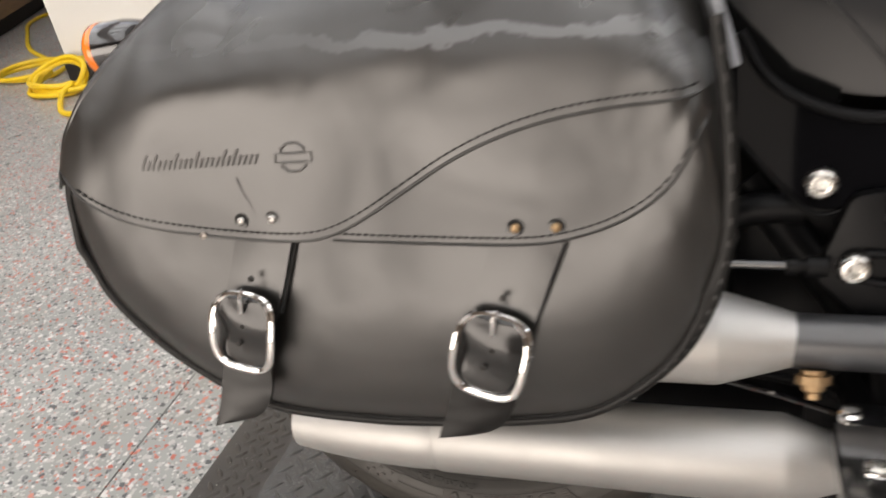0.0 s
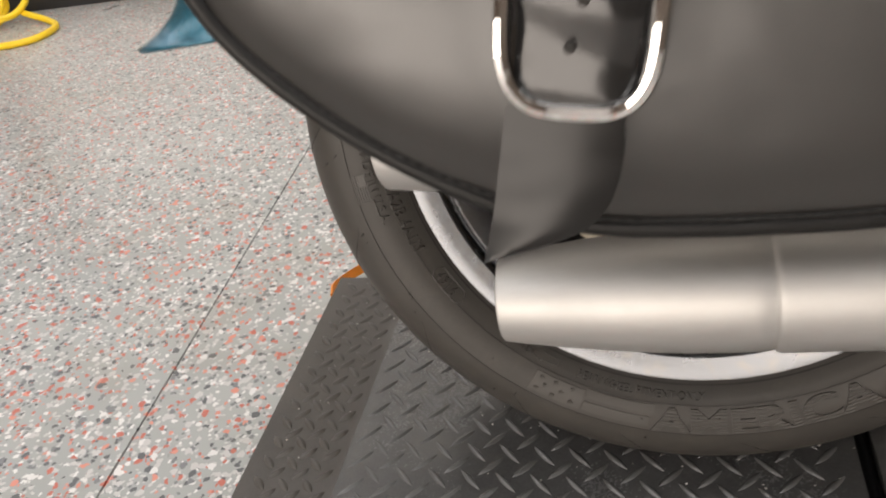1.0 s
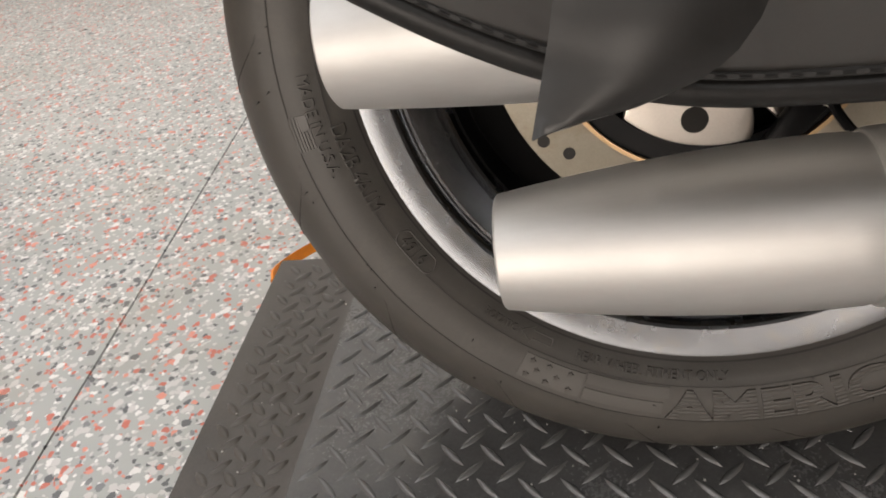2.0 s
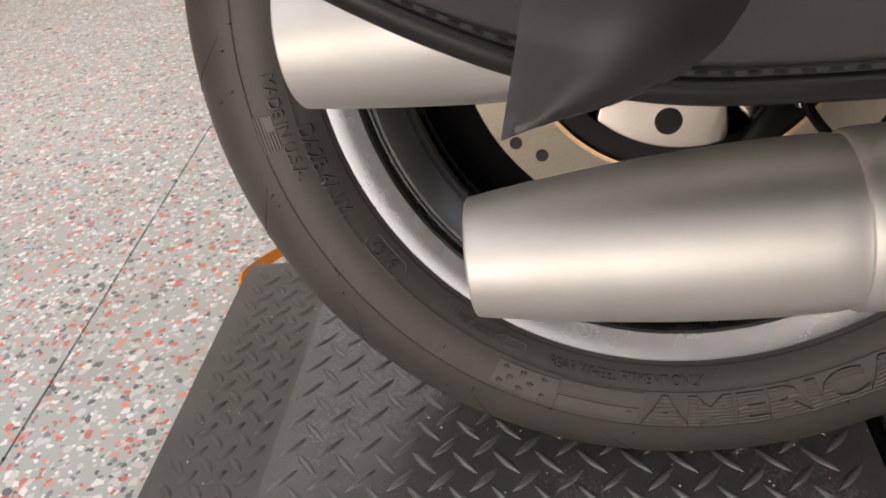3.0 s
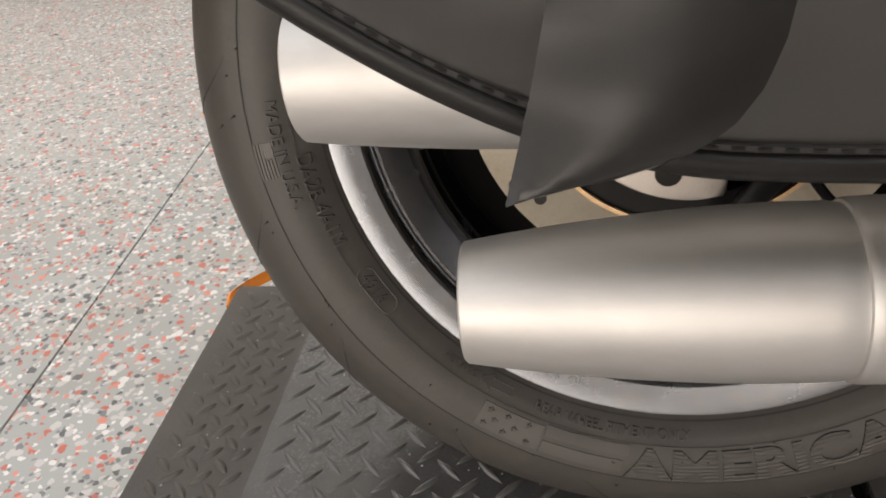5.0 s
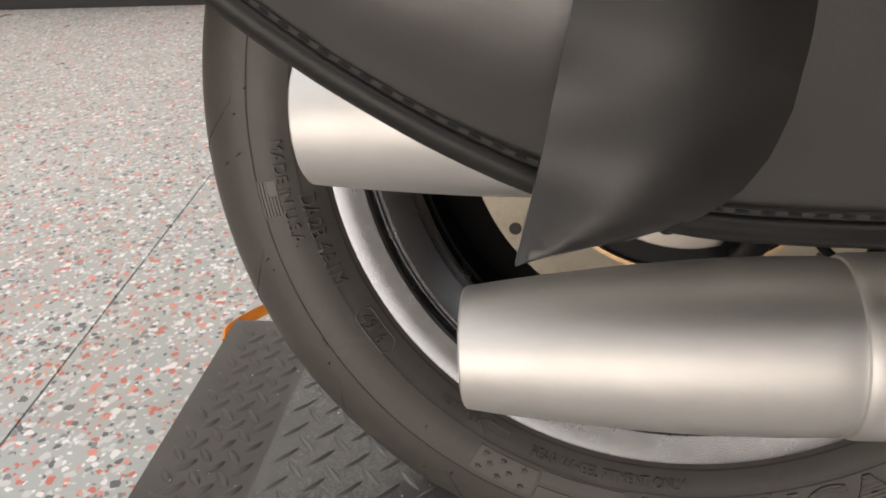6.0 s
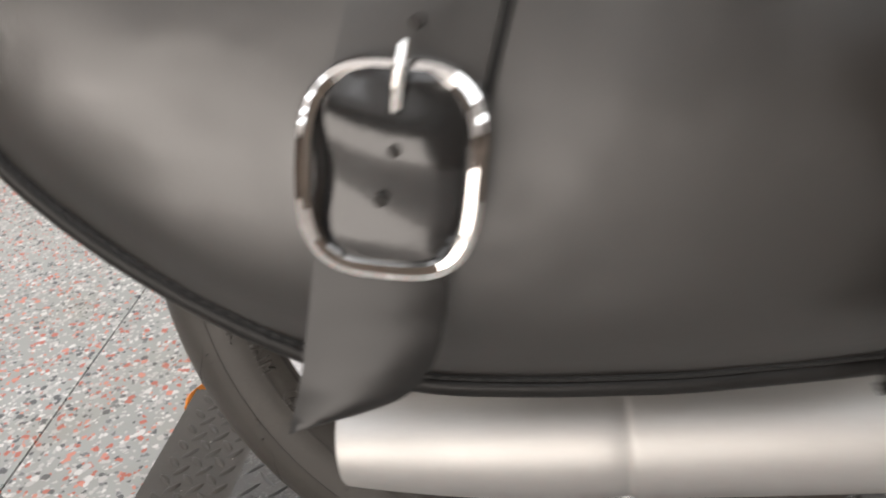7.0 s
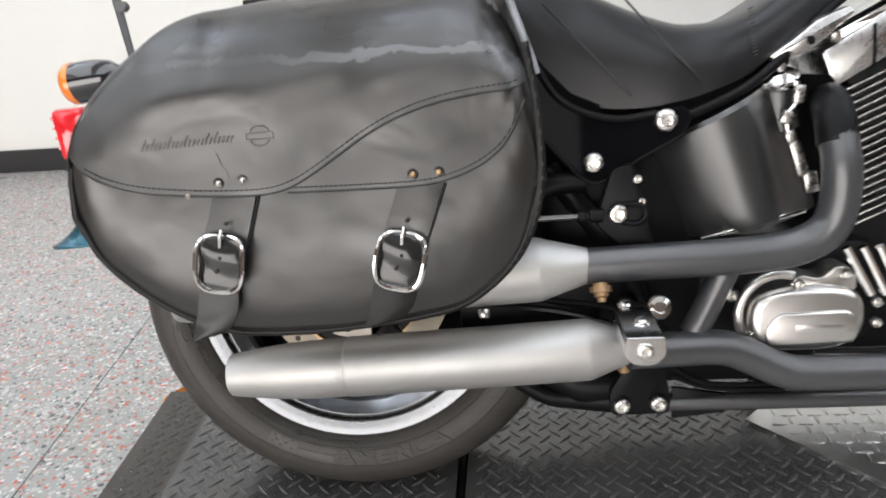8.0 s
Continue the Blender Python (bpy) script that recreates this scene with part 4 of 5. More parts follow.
part("signal_stalk", tube([(-0.246, -0.14, 0.309), (-0.246, -0.02, 0.30)], 0.007, 10), GLOSS_BLACK, sig)
tl = part("tail_light", plate(rounded([(-0.395, 0.275), (-0.345, 0.277), (-0.34, 0.22), (-0.372, 0.199), (-0.386, 0.204)], 0.012), -0.025, 0.175, 0.008), RED_LENS, bike, "ribbed red tail light lens")
for k in range(4):
    part("lens_rib", tube([(-0.3945 + 0.002 * k, -0.02, 0.262 - 0.014 * k), (-0.3945 + 0.002 * k, 0.17, 0.262 - 0.014 * k)], 0.0022, 8), RED_LENS, tl)
mir = part("license_bracket", tube([(-0.392, 0.2, 0.475), (-0.386, 0.2, 0.44), (-0.374, 0.2, 0.36), (-0.36, 0.19, 0.30)], [0.004, 0.007, 0.006, 0.006], 10), BLACK_PIPE, bike, "slim dark metal stalk")
part("stalk_clamp", lathe([(0.0, 0), (0.009, 0), (0.009, 0.016), (0.0, 0.016)], (-0.378, 0.192, 0.432), (0, 1, 0), 14), BLACK_PIPE, mir)

# ---- seat, frame cover, oil tank ----
HERE = CHASSIS
def seat_mesh():
    """A one-piece saddle: pillion behind, a dip, and a rising nose."""
    bm = bmesh.new()
    top = curve1d([(0.10, 0.43), (0.25, 0.425), (0.36, 0.395), (0.42, 0.364), (0.47, 0.343), (0.52, 0.342), (0.56, 0.355), (0.62, 0.392), (0.70, 0.434), (0.80, 0.46)])
    low = curve1d([(0.10, 0.36), (0.25, 0.385), (0.281, 0.312), (0.300, 0.284), (0.332, 0.250), (0.374, 0.238), (0.42, 0.236), (0.48, 0.246), (0.54, 0.266), (0.60, 0.306), (0.65, 0.352), (0.70, 0.385), (0.80, 0.41)])
    half = curve1d([(0.10, 0.12), (0.25, 0.13), (0.34, 0.135), (0.45, 0.15), (0.52, 0.15), (0.60, 0.12), (0.70, 0.09), (0.80, 0.08)])
    rows = []
    for i in range(49):
        x = 0.10 + 0.70 * i / 48
        zt, zl, h = top(x), low(x), half(x)
        row = []
        for k in range(19):
            a = math.pi * k / 18
            c, s = math.cos(a), math.sin(a)
            yy = MID - h * math.copysign(abs(c) ** 0.55, c)
            row.append((x, yy, zl + (zt - zl) * abs(s) ** 0.6 * (1 - 0.06 * (1 - abs(c)))))
        rows.append(row)
    add_grid(bm, rows)
    return bm


seat = part("seat", seat_mesh(), SEAT_VINYL, bike, "black vinyl seat with pleats and stitching", sharp=60)
for pts in ([(0.30, -0.062, 0.37), (0.34, -0.071, 0.325), (0.385, -0.073, 0.275), (0.405, -0.073, 0.252)], [(0.39, -0.066, 0.378), (0.43, -0.074, 0.33), (0.475, -0.077, 0.28), (0.49, -0.076, 0.262)]):
    part("seam", tube(smooth_path(pts, 5), 0.0013, 6), SEAT_VINYL, seat)
for k in range(14):
    z = 0.292 + k * 0.0042
    part("stitch", box((0.553 - 0.0006 * k, -0.0655, z), (0.006, 0.0022, 0.0016), 0.0006, Matrix.Rotation(radians(-20), 4, "Y")), LEATHER_RAW, seat)

strut = part("fender_strut", plate(rounded([(0.20, 0.34), (0.29, 0.293), (0.312, 0.258), (0.345, 0.237), (0.385, 0.226), (0.43, 0.230), (0.462, 0.240), (0.475, 0.225), (0.462, 0.205), (0.41, 0.178), (0.365, 0.152), (0.343, 0.156), (0.315, 0.185), (0.29, 0.215), (0.20, 0.25)], 0.012), -0.098, -0.091, 0.002), STRUT_BLACK, bike, "gloss black fender strut cover", sharp=12)
part("strut_bolt", bolt((0.4405, -0.099, 0.2222), 0.0140, height=0.009), BOLT_ZINC, strut)
part("strut_bolt", bolt((0.3545, -0.099, 0.1760), 0.0130, height=0.009), BOLT_ZINC, strut)
part("strut_edge", tube(smooth_path([(0.29, -0.1, 0.293), (0.312, -0.1, 0.258), (0.345, -0.1, 0.237), (0.385, -0.1, 0.227), (0.43, -0.1, 0.231)], 5), 0.0045, 8), DARK, strut)
part("frame_backbone", plate(rounded([(0.40, 0.19), (0.45, 0.262), (0.54, 0.285), (0.60, 0.340), (0.66, 0.39), (0.72, 0.42), (0.70, 0.38), (0.625, 0.305), (0.61, 0.15), (0.50, 0.12)], 0.008), 0.03, 0.11, 0.003), DARK, bike, "black frame under the seat")
part("frame_rail", tube(smooth_path([(0.42, -0.075, 0.205), (0.47, -0.075, 0.224), (0.54, -0.07, 0.254), (0.60, -0.055, 0.299), (0.65, -0.03, 0.343), (0.72, 0.0, 0.39)], 6), 0.0065, 14), DARK, bike, "gloss black frame rail")

def oil_tank():
    bm = bmesh.new()
    rows = []
    for k in range(15):
        t = k / 14
        a = Vector((0.430, 0, 0.188)).lerp(Vector((0.590, 0, 0.266)), t)
        b2 = Vector((0.474, 0, 0.064)).lerp(Vector((0.640, 0, 0.098)), t)
        yy = -0.022 - 0.062 * math.sin(math.pi * (0.04 + 0.92 * t)) ** 0.85
        rows.append([(*(a.lerp(b2, s).to_tuple()[:1]), yy + (0.004 if s in (0, 1) else 0), a.lerp(b2, s).z) for s in (0, 0.04, 0.25, 0.5, 0.75, 0.96, 1)])
    back = [[(x, 0.03, z) for x, _, z in row] for row in rows]
    add_grid(bm, [[p for p in r] + [q for q in reversed(b3)] for r, b3 in zip(rows, back)], close_u=True, caps=True)
    return bm


part("oil_tank", oil_tank(), TANK_BLACK, bike, "satin black horseshoe oil tank", sharp=30)
part("chrome_strip", box((0.55, -0.075, 0.0855), (0.13, 0.006, 0.006), 0.002, Matrix.Rotation(radians(-14), 4, "Y")), CHROME, bike)
part("rear_cover", box((0.40, 0.02, 0.06), (0.22, 0.12, 0.26), 0.02), DARK, bike, "black parts behind the seat post")
part("rear_frame", tube(smooth_path([(0.30, -0.06, 0.17), (0.33, -0.06, 0.13), (0.40, -0.06, 0.03), (0.43, -0.06, -0.08)], 6), 0.016, 12), DARK, bike)
sus = part("linkage_bracket", plate(rounded([(0.375, 0.17), (0.40, 0.175), (0.415, 0.12), (0.425, 0.06), (0.40, 0.06), (0.355, 0.10), (0.36, 0.125)], 0.008), -0.115, -0.10, 0.003), DARK, bike, "black bracket with a bolted link")
part("bracket_bolt", bolt((0.3800, -0.121, 0.1155), 0.0125, height=0.010), BOLT_ZINC, sus)
part("bracket_loop", tube(smooth_path([(0.386, -0.118, 0.126), (0.408, -0.118, 0.124), (0.414, -0.118, 0.112), (0.404, -0.118, 0.102), (0.386, -0.118, 0.104)], 5), 0.0035, 8), DARK, sus)
part("link_rod", tube([(0.18, -0.118, 0.1115), (0.345, -0.118, 0.1135)], 0.0042, 10), GLOSS_BLACK, bike, "black steel link rod")
part("rod_nut", lathe([(0.0042, 0), (0.0075, 0.001), (0.0075, 0.009), (0.0055, 0.010), (0.0055, 0.014), (0.0085, 0.015), (0.0085, 0.03), (0.0042, 0.031)], (0.332, -0.118, 0.1132), (1, 0, 0.01), 12), DARK, bike)
part("side_tube", tube(smooth_path([(0.27, -0.08, 0.135), (0.31, -0.085, 0.15), (0.345, -0.085, 0.152)], 5), 0.014, 12), DARK, bike)
part("small_bolt", bolt((0.405, -0.112, 0.155), 0.006), BOLT_ZINC, bike)
part("small_bolt", bolt((0.410, -0.112, 0.128), 0.005), BOLT_ZINC, bike)

# ---- engine ----
def fin_block():
    """Cooling fins of the rear cylinder, leaning back."""
    obs = []
    tilt = radians(24)
    for k in range(18):
        z = 0.236 - k * 0.0098
        x0 = 0.660 + (0.236 - z) * 0.18
        bm = box((x0 + 0.10 * math.cos(tilt), 0.06, z + 0.10 * math.sin(tilt)), (0.20, 0.17, 0.0024), 0.0010, Matrix.Rotation(-tilt, 4, "Y"))
        obs.append(bm)
    return obs


cyl = part("cylinder", box((0.79, 0.06, 0.20), (0.19, 0.14, 0.26), 0.02, Matrix.Rotation(radians(-14), 4, "Y")), DARK, bike, "black finned rear cylinder")
for bm in fin_block():
    part("cooling_fin", bm, [FIN_ALU], cyl)
rocker = part("rocker_box", plate(rounded([(0.642, 0.291), (0.6575, 0.2455), (0.775, 0.312), (0.752, 0.355)], 0.006), -0.030, 0.11, 0.004), FIN_ALU, bike, "machined silver rocker box")
part("box_joint", plate(rounded([(0.7005, 0.320), (0.7020, 0.268), (0.7065, 0.2705), (0.7050, 0.322)], 0.001), -0.0312, -0.026, 0.0005), DARK, rocker)
part("box_cap", plate(rounded([(0.655, 0.312), (0.662, 0.297), (0.770, 0.352), (0.762, 0.366)], 0.004), -0.022, 0.10, 0.004), CHROME, rocker)
part("cap_bolt", bolt((0.655, -0.034, 0.305), 0.0085, (-0.3, -0.5, 1), 0.012), BOLT_ZINC, rocker)
brk = part("head_bracket", plate(rounded([(0.569, 0.2900), (0.576, 0.283), (0.585, 0.2800), (0.596, 0.2880), (0.6117, 0.2910), (0.6346, 0.306), (0.645, 0.316), (0.6675, 0.334), (0.659, 0.3425), (0.6239, 0.3290), (0.5978, 0.3085)], 0.004), -0.064, -0.040, 0.004), FIN_ALU, bike, "bright cast bracket at the cylinder head")
part("bracket_leg", tube(smooth_path([(0.580, -0.054, 0.288), (0.585, -0.052, 0.276), (0.586, -0.048, 0.262)], 4), 0.007, 12), FIN_ALU, brk)
part("bracket_screw", bolt((0.6165, -0.0642, 0.3050), 0.0052, height=0.003), DARK, brk)
part("crankcase", box((0.78, 0.06, 0.0), (0.30, 0.16, 0.22), 0.03), DARK, bike, "black engine case")
part("gearbox", box((0.60, 0.05, -0.015), (0.24, 0.19, 0.15), 0.03), DARK, bike, "black gearbox case")


def cover_outline(grow=0.0):
    """A rounded oblong, a little higher at its front end."""
    pts = []
    for k in range(64):
        a = k * math.tau / 64
        pts.append((0.609 + (0.0690 + grow) * math.copysign(abs(math.cos(a)) ** 0.66, math.cos(a)), -0.030 + (0.0415 + grow) * math.copysign(abs(math.sin(a)) ** 0.72, math.sin(a)) + 0.06 * (0.0735 * math.cos(a)) * 0.6))
    return pts


cov = part("gearbox_cover", plate(cover_outline(), -0.108, -0.05, 0.012, seg=4), POLISHED, bike, "polished gearbox side cover")
part("cover_panel", plate(rounded([(0.561, -0.063), (0.664, -0.060), (0.670, -0.040), (0.660, -0.018), (0.570, -0.020), (0.556, -0.042)], 0.016), -0.1125, -0.10, 0.004, seg=3), POLISHED, cov)
part("cover_flange", plate(rounded([(0.588, 0.005), (0.60, 0.026), (0.628, 0.018), (0.645, 0.036), (0.668, 0.03), (0.672, 0.0)], 0.012), -0.095, -0.05, 0.004), POLISHED, cov)
part("cover_ring", tube([(0.583 + 0.052 * math.cos(a), -0.088, -0.028 + 0.052 * math.sin(a)) for a in np.linspace(radians(75), radians(215), 18)], 0.0065, 10), POLISHED, cov)
for bx, bz in ((0.600, 0.014), (0.655, 0.024), (0.692, -0.012), (0.692, -0.038), (0.545, -0.050)):
    part("cover_bolt", bolt((bx, -0.098, bz), 0.0068, height=0.008), BOLT_ZINC, cov)


part("panel_bar", box((0.622, -0.1126, -0.039), (0.056, 0.0008, 0.0085), 0.0003), POLISHED, cov, "stamped bar on the cover")
part("case_bolt", bolt((0.5275, -0.064, -0.006), 0.0095, height=0.012), BOLT_ZINC, bike)
part("clutch_knob", lathe([(0.0, 0.0), (0.024, 0.0), (0.027, 0.006), (0.027, 0.012), (0.02, 0.018), (0.0, 0.02)], (0.583, -0.045, 0.256), (-0.12, -0.45, 1), 28), CHROME, bike, "chrome filler cap")
part("cap_neck", tube([(0.585, -0.04, 0.260), (0.594, -0.035, 0.200)], 0.021, 20), TANK_BLACK, bike)
# added backing that hides the fins and paints the dark between the links
part("link_shade_backing", plate(rounded([(0.580, 0.270), (0.660, 0.262), (0.682, 0.09), (0.58, 0.075)], 0.006), -0.03, -0.015, 0.003), SHADE_BLACK, bike, "dark backing sheet added for the shade behind the linkage")
lev = part("shift_linkage", tube(smooth_path([(0.598, -0.072, 0.258), (0.601, -0.074, 0.236), (0.588, -0.076, 0.217), (0.591, -0.076, 0.194), (0.603, -0.076, 0.161), (0.618, -0.074, 0.126)], 5), 0.0042, 10), CHROME, bike, "bright metal linkage")
for bx, bz, w, h, turn in ((0.6000, 0.243, 0.012, 0.022, 5), (0.5870, 0.216, 0.014, 0.016, 25), (0.5915, 0.193, 0.012, 0.014, -15), (0.6015, 0.166, 0.013, 0.044, -17), (0.6165, 0.137, 0.016, 0.026, -10)):
    part("link_block", box((bx, -0.078, bz), (w, 0.011, h), 0.002, Matrix.Rotation(radians(turn), 4, "Y")), BOLT_ZINC, lev)
for k in range(3):
    part("side_rod", tube([(0.653 + 0.019 * k, -0.10, 0.058), (0.685 + 0.017 * k, -0.10, -0.002)], 0.0056, 8), CHROME, bike)

# ---- foot peg and brackets ----
def peg_block(y0, y1):
    """A folded peg: flat top with cut corners and a rounded belly, swung a little as it comes out."""
    sect = [(-0.0215, -0.0040), (-0.0190, 0.0), (0.0190, 0.0), (0.0215, -0.0040), (0.0222, -0.0150), (0.0200, -0.0225), (0.0130, -0.0290), (0.0050, -0.0312), (-0.0050, -0.0312), (-0.0130, -0.0290), (-0.0200, -0.0225), (-0.0222, -0.0150)]
    bm = bmesh.new()
    rows = []
    for y, grow in ((y0, 0.93), (y0 - 0.003, 0.97), (y1 + 0.003, 1.0), (y1 + 0.001, 0.985), (y1, 0.95)):
        t = (y - y0) / (y1 - y0)
        cx, cz = 0.3860 + 0.0004 * t, 0.0185 - 0.0040 * t
        rows.append([(cx + x * grow, y, cz - 0.0156 + (z + 0.0156) * grow) for x, z in sect])
    add_grid(bm, rows, close_u=True, caps=True)
    return bm


peg = part("foot_peg", peg_block(-0.187, -0.2865), PEG_METAL, bike, "folded chrome passenger foot peg", sharp=25)
part("peg_screw", bolt((0.3868, -0.2862, -0.0005), 0.0095, height=0.0032), BOLT_ZINC, peg)
part("peg_slot", box((0.3890, -0.236, 0.0150), (0.017, 0.026, 0.004), 0.0018, Matrix.Rotation(radians(-5), 4, "X")), CHROME, peg)
part("peg_screw", lathe([(0.0, 0.0065), (0.005, 0.006), (0.0075, 0.003), (0.0075, -0.003)], (0.3895, -0.240, 0.0150), (0, -0.1, 1), 16), BOLT_ZINC, peg)
part("peg_clevis", box((0.394, -0.168, 0.000), (0.034, 0.050, 0.024), 0.005), DARK, peg)
part("peg_pivot", lathe([(0.0, 0.006), (0.006, 0.006), (0.0075, 0.009), (0.0125, 0.008), (0.0145, 0.004), (0.0145, -0.006), (0.0, -0.006)], (0.4190, -0.172, 0.0120), (0.15, -1, 0.25), 24), CHROME, peg)
part("pivot_pin", lathe([(0.0, 0.0), (0.0085, 0.0), (0.0085, 0.005), (0.006, 0.007), (0.0065, 0.010), (0.0, 0.011)], (0.380, -0.172, 0.012), (0, -0.05, 1), 20), CHROME, peg)
part("peg_stem", tube([(0.394, -0.165, -0.002), (0.394, -0.07, -0.012)], 0.012, 14), DARK, peg)
HERE = CHASSIS
fb = part("foot_bracket", plate(rounded([(0.374, -0.173), (0.450, -0.171), (0.454, -0.155), (0.435, -0.05), (0.400, -0.05), (0.390, -0.11), (0.372, -0.14)], 0.008), -0.062, -0.045, 0.003), DARK, bike, "black frame bracket with two bolts")
part("bracket_bolt", bolt((0.3877, -0.0635, -0.1566), 0.0118, height=0.009), BOLT_ZINC, fb)
part("bracket_bolt", bolt((0.4358, -0.0650, -0.1537), 0.0118, height=0.009), BOLT_ZINC, fb)
part("bracket_stud", tube([(0.387, -0.11, -0.055), (0.387, -0.10, -0.092)], 0.0085, 10), BRASS, fb)
part("lower_frame_rail", tube([(0.44, -0.05, -0.160), (0.62, -0.055, -0.157), (1.0, -0.06, -0.15)], 0.0115, 14), BLACK_PIPE, bike, "black lower frame rail")
part("frame_gusset", plate([(0.455, -0.180), (0.455, -0.135), (0.525, -0.146), (0.525, -0.172)], -0.058, -0.05, 0.002), DARK, bike)
part("swing_arm_crossmember", box((0.354, 0.10, -0.151), (0.090, 0.14, 0.078), 0.008), DARK, bike)
part("swing_arm_plate", plate(rounded([(0.178, -0.058), (0.36, -0.075), (0.36, 0.022), (0.20, 0.012), (0.178, -0.012)], 0.008), -0.076, -0.066, 0.003), DARK, bike, "black swing arm side plate")
part("strut_lip", tube(smooth_path([(0.288, -0.0995, 0.216), (0.315, -0.0995, 0.185), (0.343, -0.0995, 0.156), (0.365, -0.0995, 0.152), (0.41, -0.0995, 0.178), (0.462, -0.0995, 0.205)], 5), 0.0022, 8), DARK, strut)
part("engine_mount", box((0.52, 0.13, -0.125), (0.34, 0.12, 0.12), 0.02), DARK, bike, "black crossmember under the gearbox")
part("swing_foot", tube(smooth_path([(0.25, -0.02, -0.135), (0.29, -0.02, -0.158), (0.33, -0.02, -0.163), (0.38, -0.025, -0.165)], 5), [0.012 + 0.0004 * k for k in range(16)], 14), DARK, bike)
part("swing_pivot", tube([(0.27, 0.0, -0.120), (0.34, -0.02, -0.142), (0.39, -0.02, -0.145)], [0.022, 0.028, 0.025], 16), DARK, bike)
part("cable", tube(smooth_path([(0.455, -0.058, -0.118), (0.49, -0.06, -0.132), (0.53, -0.06, -0.138), (0.60, -0.06, -0.139)], 6), 0.004, 8), DARK, bike)
part("cable", tube(smooth_path([(0.455, -0.07, -0.10), (0.48, -0.07, -0.118), (0.52, -0.07, -0.127), (0.62, -0.066, -0.128)], 6), 0.0035, 8), DARK, bike)
part("side_stand", tube([(0.62, 0.22, -0.16), (0.72, 0.42, -0.385)], 0.012, 12), DARK, bike, "black side stand")
# front half, past the edge of what the walk shows
part("front_down_tube", tube([(0.98, 0.07, -0.14), (1.15, 0.07, 0.1), (1.22, 0.07, 0.42)], 0.02, 12), GLOSS_BLACK, bike)

# ---- the saddlebag ----
HERE = BIKE
BAG_AT = BIKE @ Matrix.Translation((0.02, -0.2, 0.0))
bag = thing("saddlebag", BAG_AT, "black leather saddlebag with two buckled straps, scuffs and painted sheen along its lid", "saddlebag")
X0, X1 = -0.2135, 0.2835
SEAM = -0.2805


def seam_y(x):
    """The seam swings outward towards the rear end."""
    return SEAM + 0.055 * x


low_z = curve1d([(x, z + 0.0042 * min(1.0, (0.2 - z) / 0.1)) for x, z in ((-0.2135, 0.178), (-0.2118, 0.158), (-0.2065, 0.138), (-0.1960, 0.117), (-0.1810, 0.098), (-0.164, 0.0815), (-0.145, 0.066), (-0.12, 0.0495), (-0.10, 0.0385), (-0.08, 0.0297),
                 (-0.05, 0.0217), (-0.01, 0.0195), (0.04, 0.0195), (0.094, 0.0237), (0.14, 0.0288), (0.18, 0.0360), (0.20, 0.0430), (0.215, 0.053), (0.24, 0.073), (0.258, 0.097), (0.270, 0.125), (0.279, 0.161), (0.2835, 0.205))])
top_z = curve1d([(-0.2135, 0.178), (-0.2115, 0.208), (-0.2070, 0.234), (-0.190, 0.263), (-0.160, 0.301), (-0.135, 0.326), (-0.115, 0.345), (-0.085, 0.360), (-0.03, 0.368), (0.1, 0.373), (0.2, 0.374),
                 (0.24, 0.366), (0.26, 0.340), (0.2735, 0.295), (0.2835, 0.205)])


def bulge_x(x):
    t = (x - (X0 + X1) / 2) / ((X1 - X0) / 2)
    return max(0.0, 1 - abs(t) ** 2.8) ** 0.6


FULL = curve1d([(-0.05, 0.0), (0.0, 0.0), (0.006, 0.006), (0.014, 0.0115), (0.026, 0.0160), (0.045, 0.0195), (0.070, 0.0215), (0.095, 0.0212), (0.120, 0.0178), (0.145, 0.0140), (0.170, 0.0115), (0.20, 0.0100), (0.24, 0.0085), (0.36, 0.0)])


def crown(x, z):
    """The shoulder rounds back towards the top."""
    tall = max(0.0, top_z(x) - 0.19)
    return 0.075 * min(1.0, tall / 0.13) * min(1.0, max(0.15, (x + 0.20) / 0.15)) * max(0.0, 1 - max(0.0, top_z(x) - z) / 0.080) ** 2.0


def face_y(x, z):
    """Depth of the bag's front leather."""
    up = max(0.0, z - low_z(x))
    b = bulge_x(x)
    lump = 0.0022 * noise.noise(Vector((x * 8.0 + 3.1, 0.4, z * 8.0))) + 0.0009 * noise.noise(Vector((x * 19.0, 7.7, z * 19.0)))
    return seam_y(x) - b ** 0.8 * FULL(up) - lump * b * min(1.0, up / 0.05) + crown(x, z)


def stations(a, b, n):
    return [a + (b - a) * (1 - math.cos(math.pi * k / n)) / 2 for k in range(n + 1)]


def body_mesh():
    bm = bmesh.new()
    rows = []
    for x in stations(X0 + 0.0006, X1 - 0.0006, 72):
        zl, zt = low_z(x), top_z(x)
        row = [(x, -0.145, zl + 0.006), (x, -0.20, zl + 0.001), (x, seam_y(x) + 0.004, zl)]
        for k in range(30):
            h = (k / 29) ** 1.5 * 0.93
            z = zl + (zt - zl) * h
            wob = 0.0012 * noise.noise(Vector((x * 14, 1.3, z * 14)))
            row.append((x, face_y(x, z) + wob, z))
        row += [(x, -0.20, zt - 0.012), (x, -0.145, zt - 0.012)]
        rows.append(row)
    add_grid(bm, rows, close_u=True, caps=True)
    return bm


part("bag_body", body_mesh(), LEATHER, bag, "moulded black leather bag body", sharp=50)

# piping round the seam
rim = [(-0.2035, seam_y(-0.2035) - 0.001, 0.236), (-0.2085, seam_y(-0.2085) - 0.001, 0.218), (-0.2120, seam_y(-0.212) - 0.001, 0.198)]
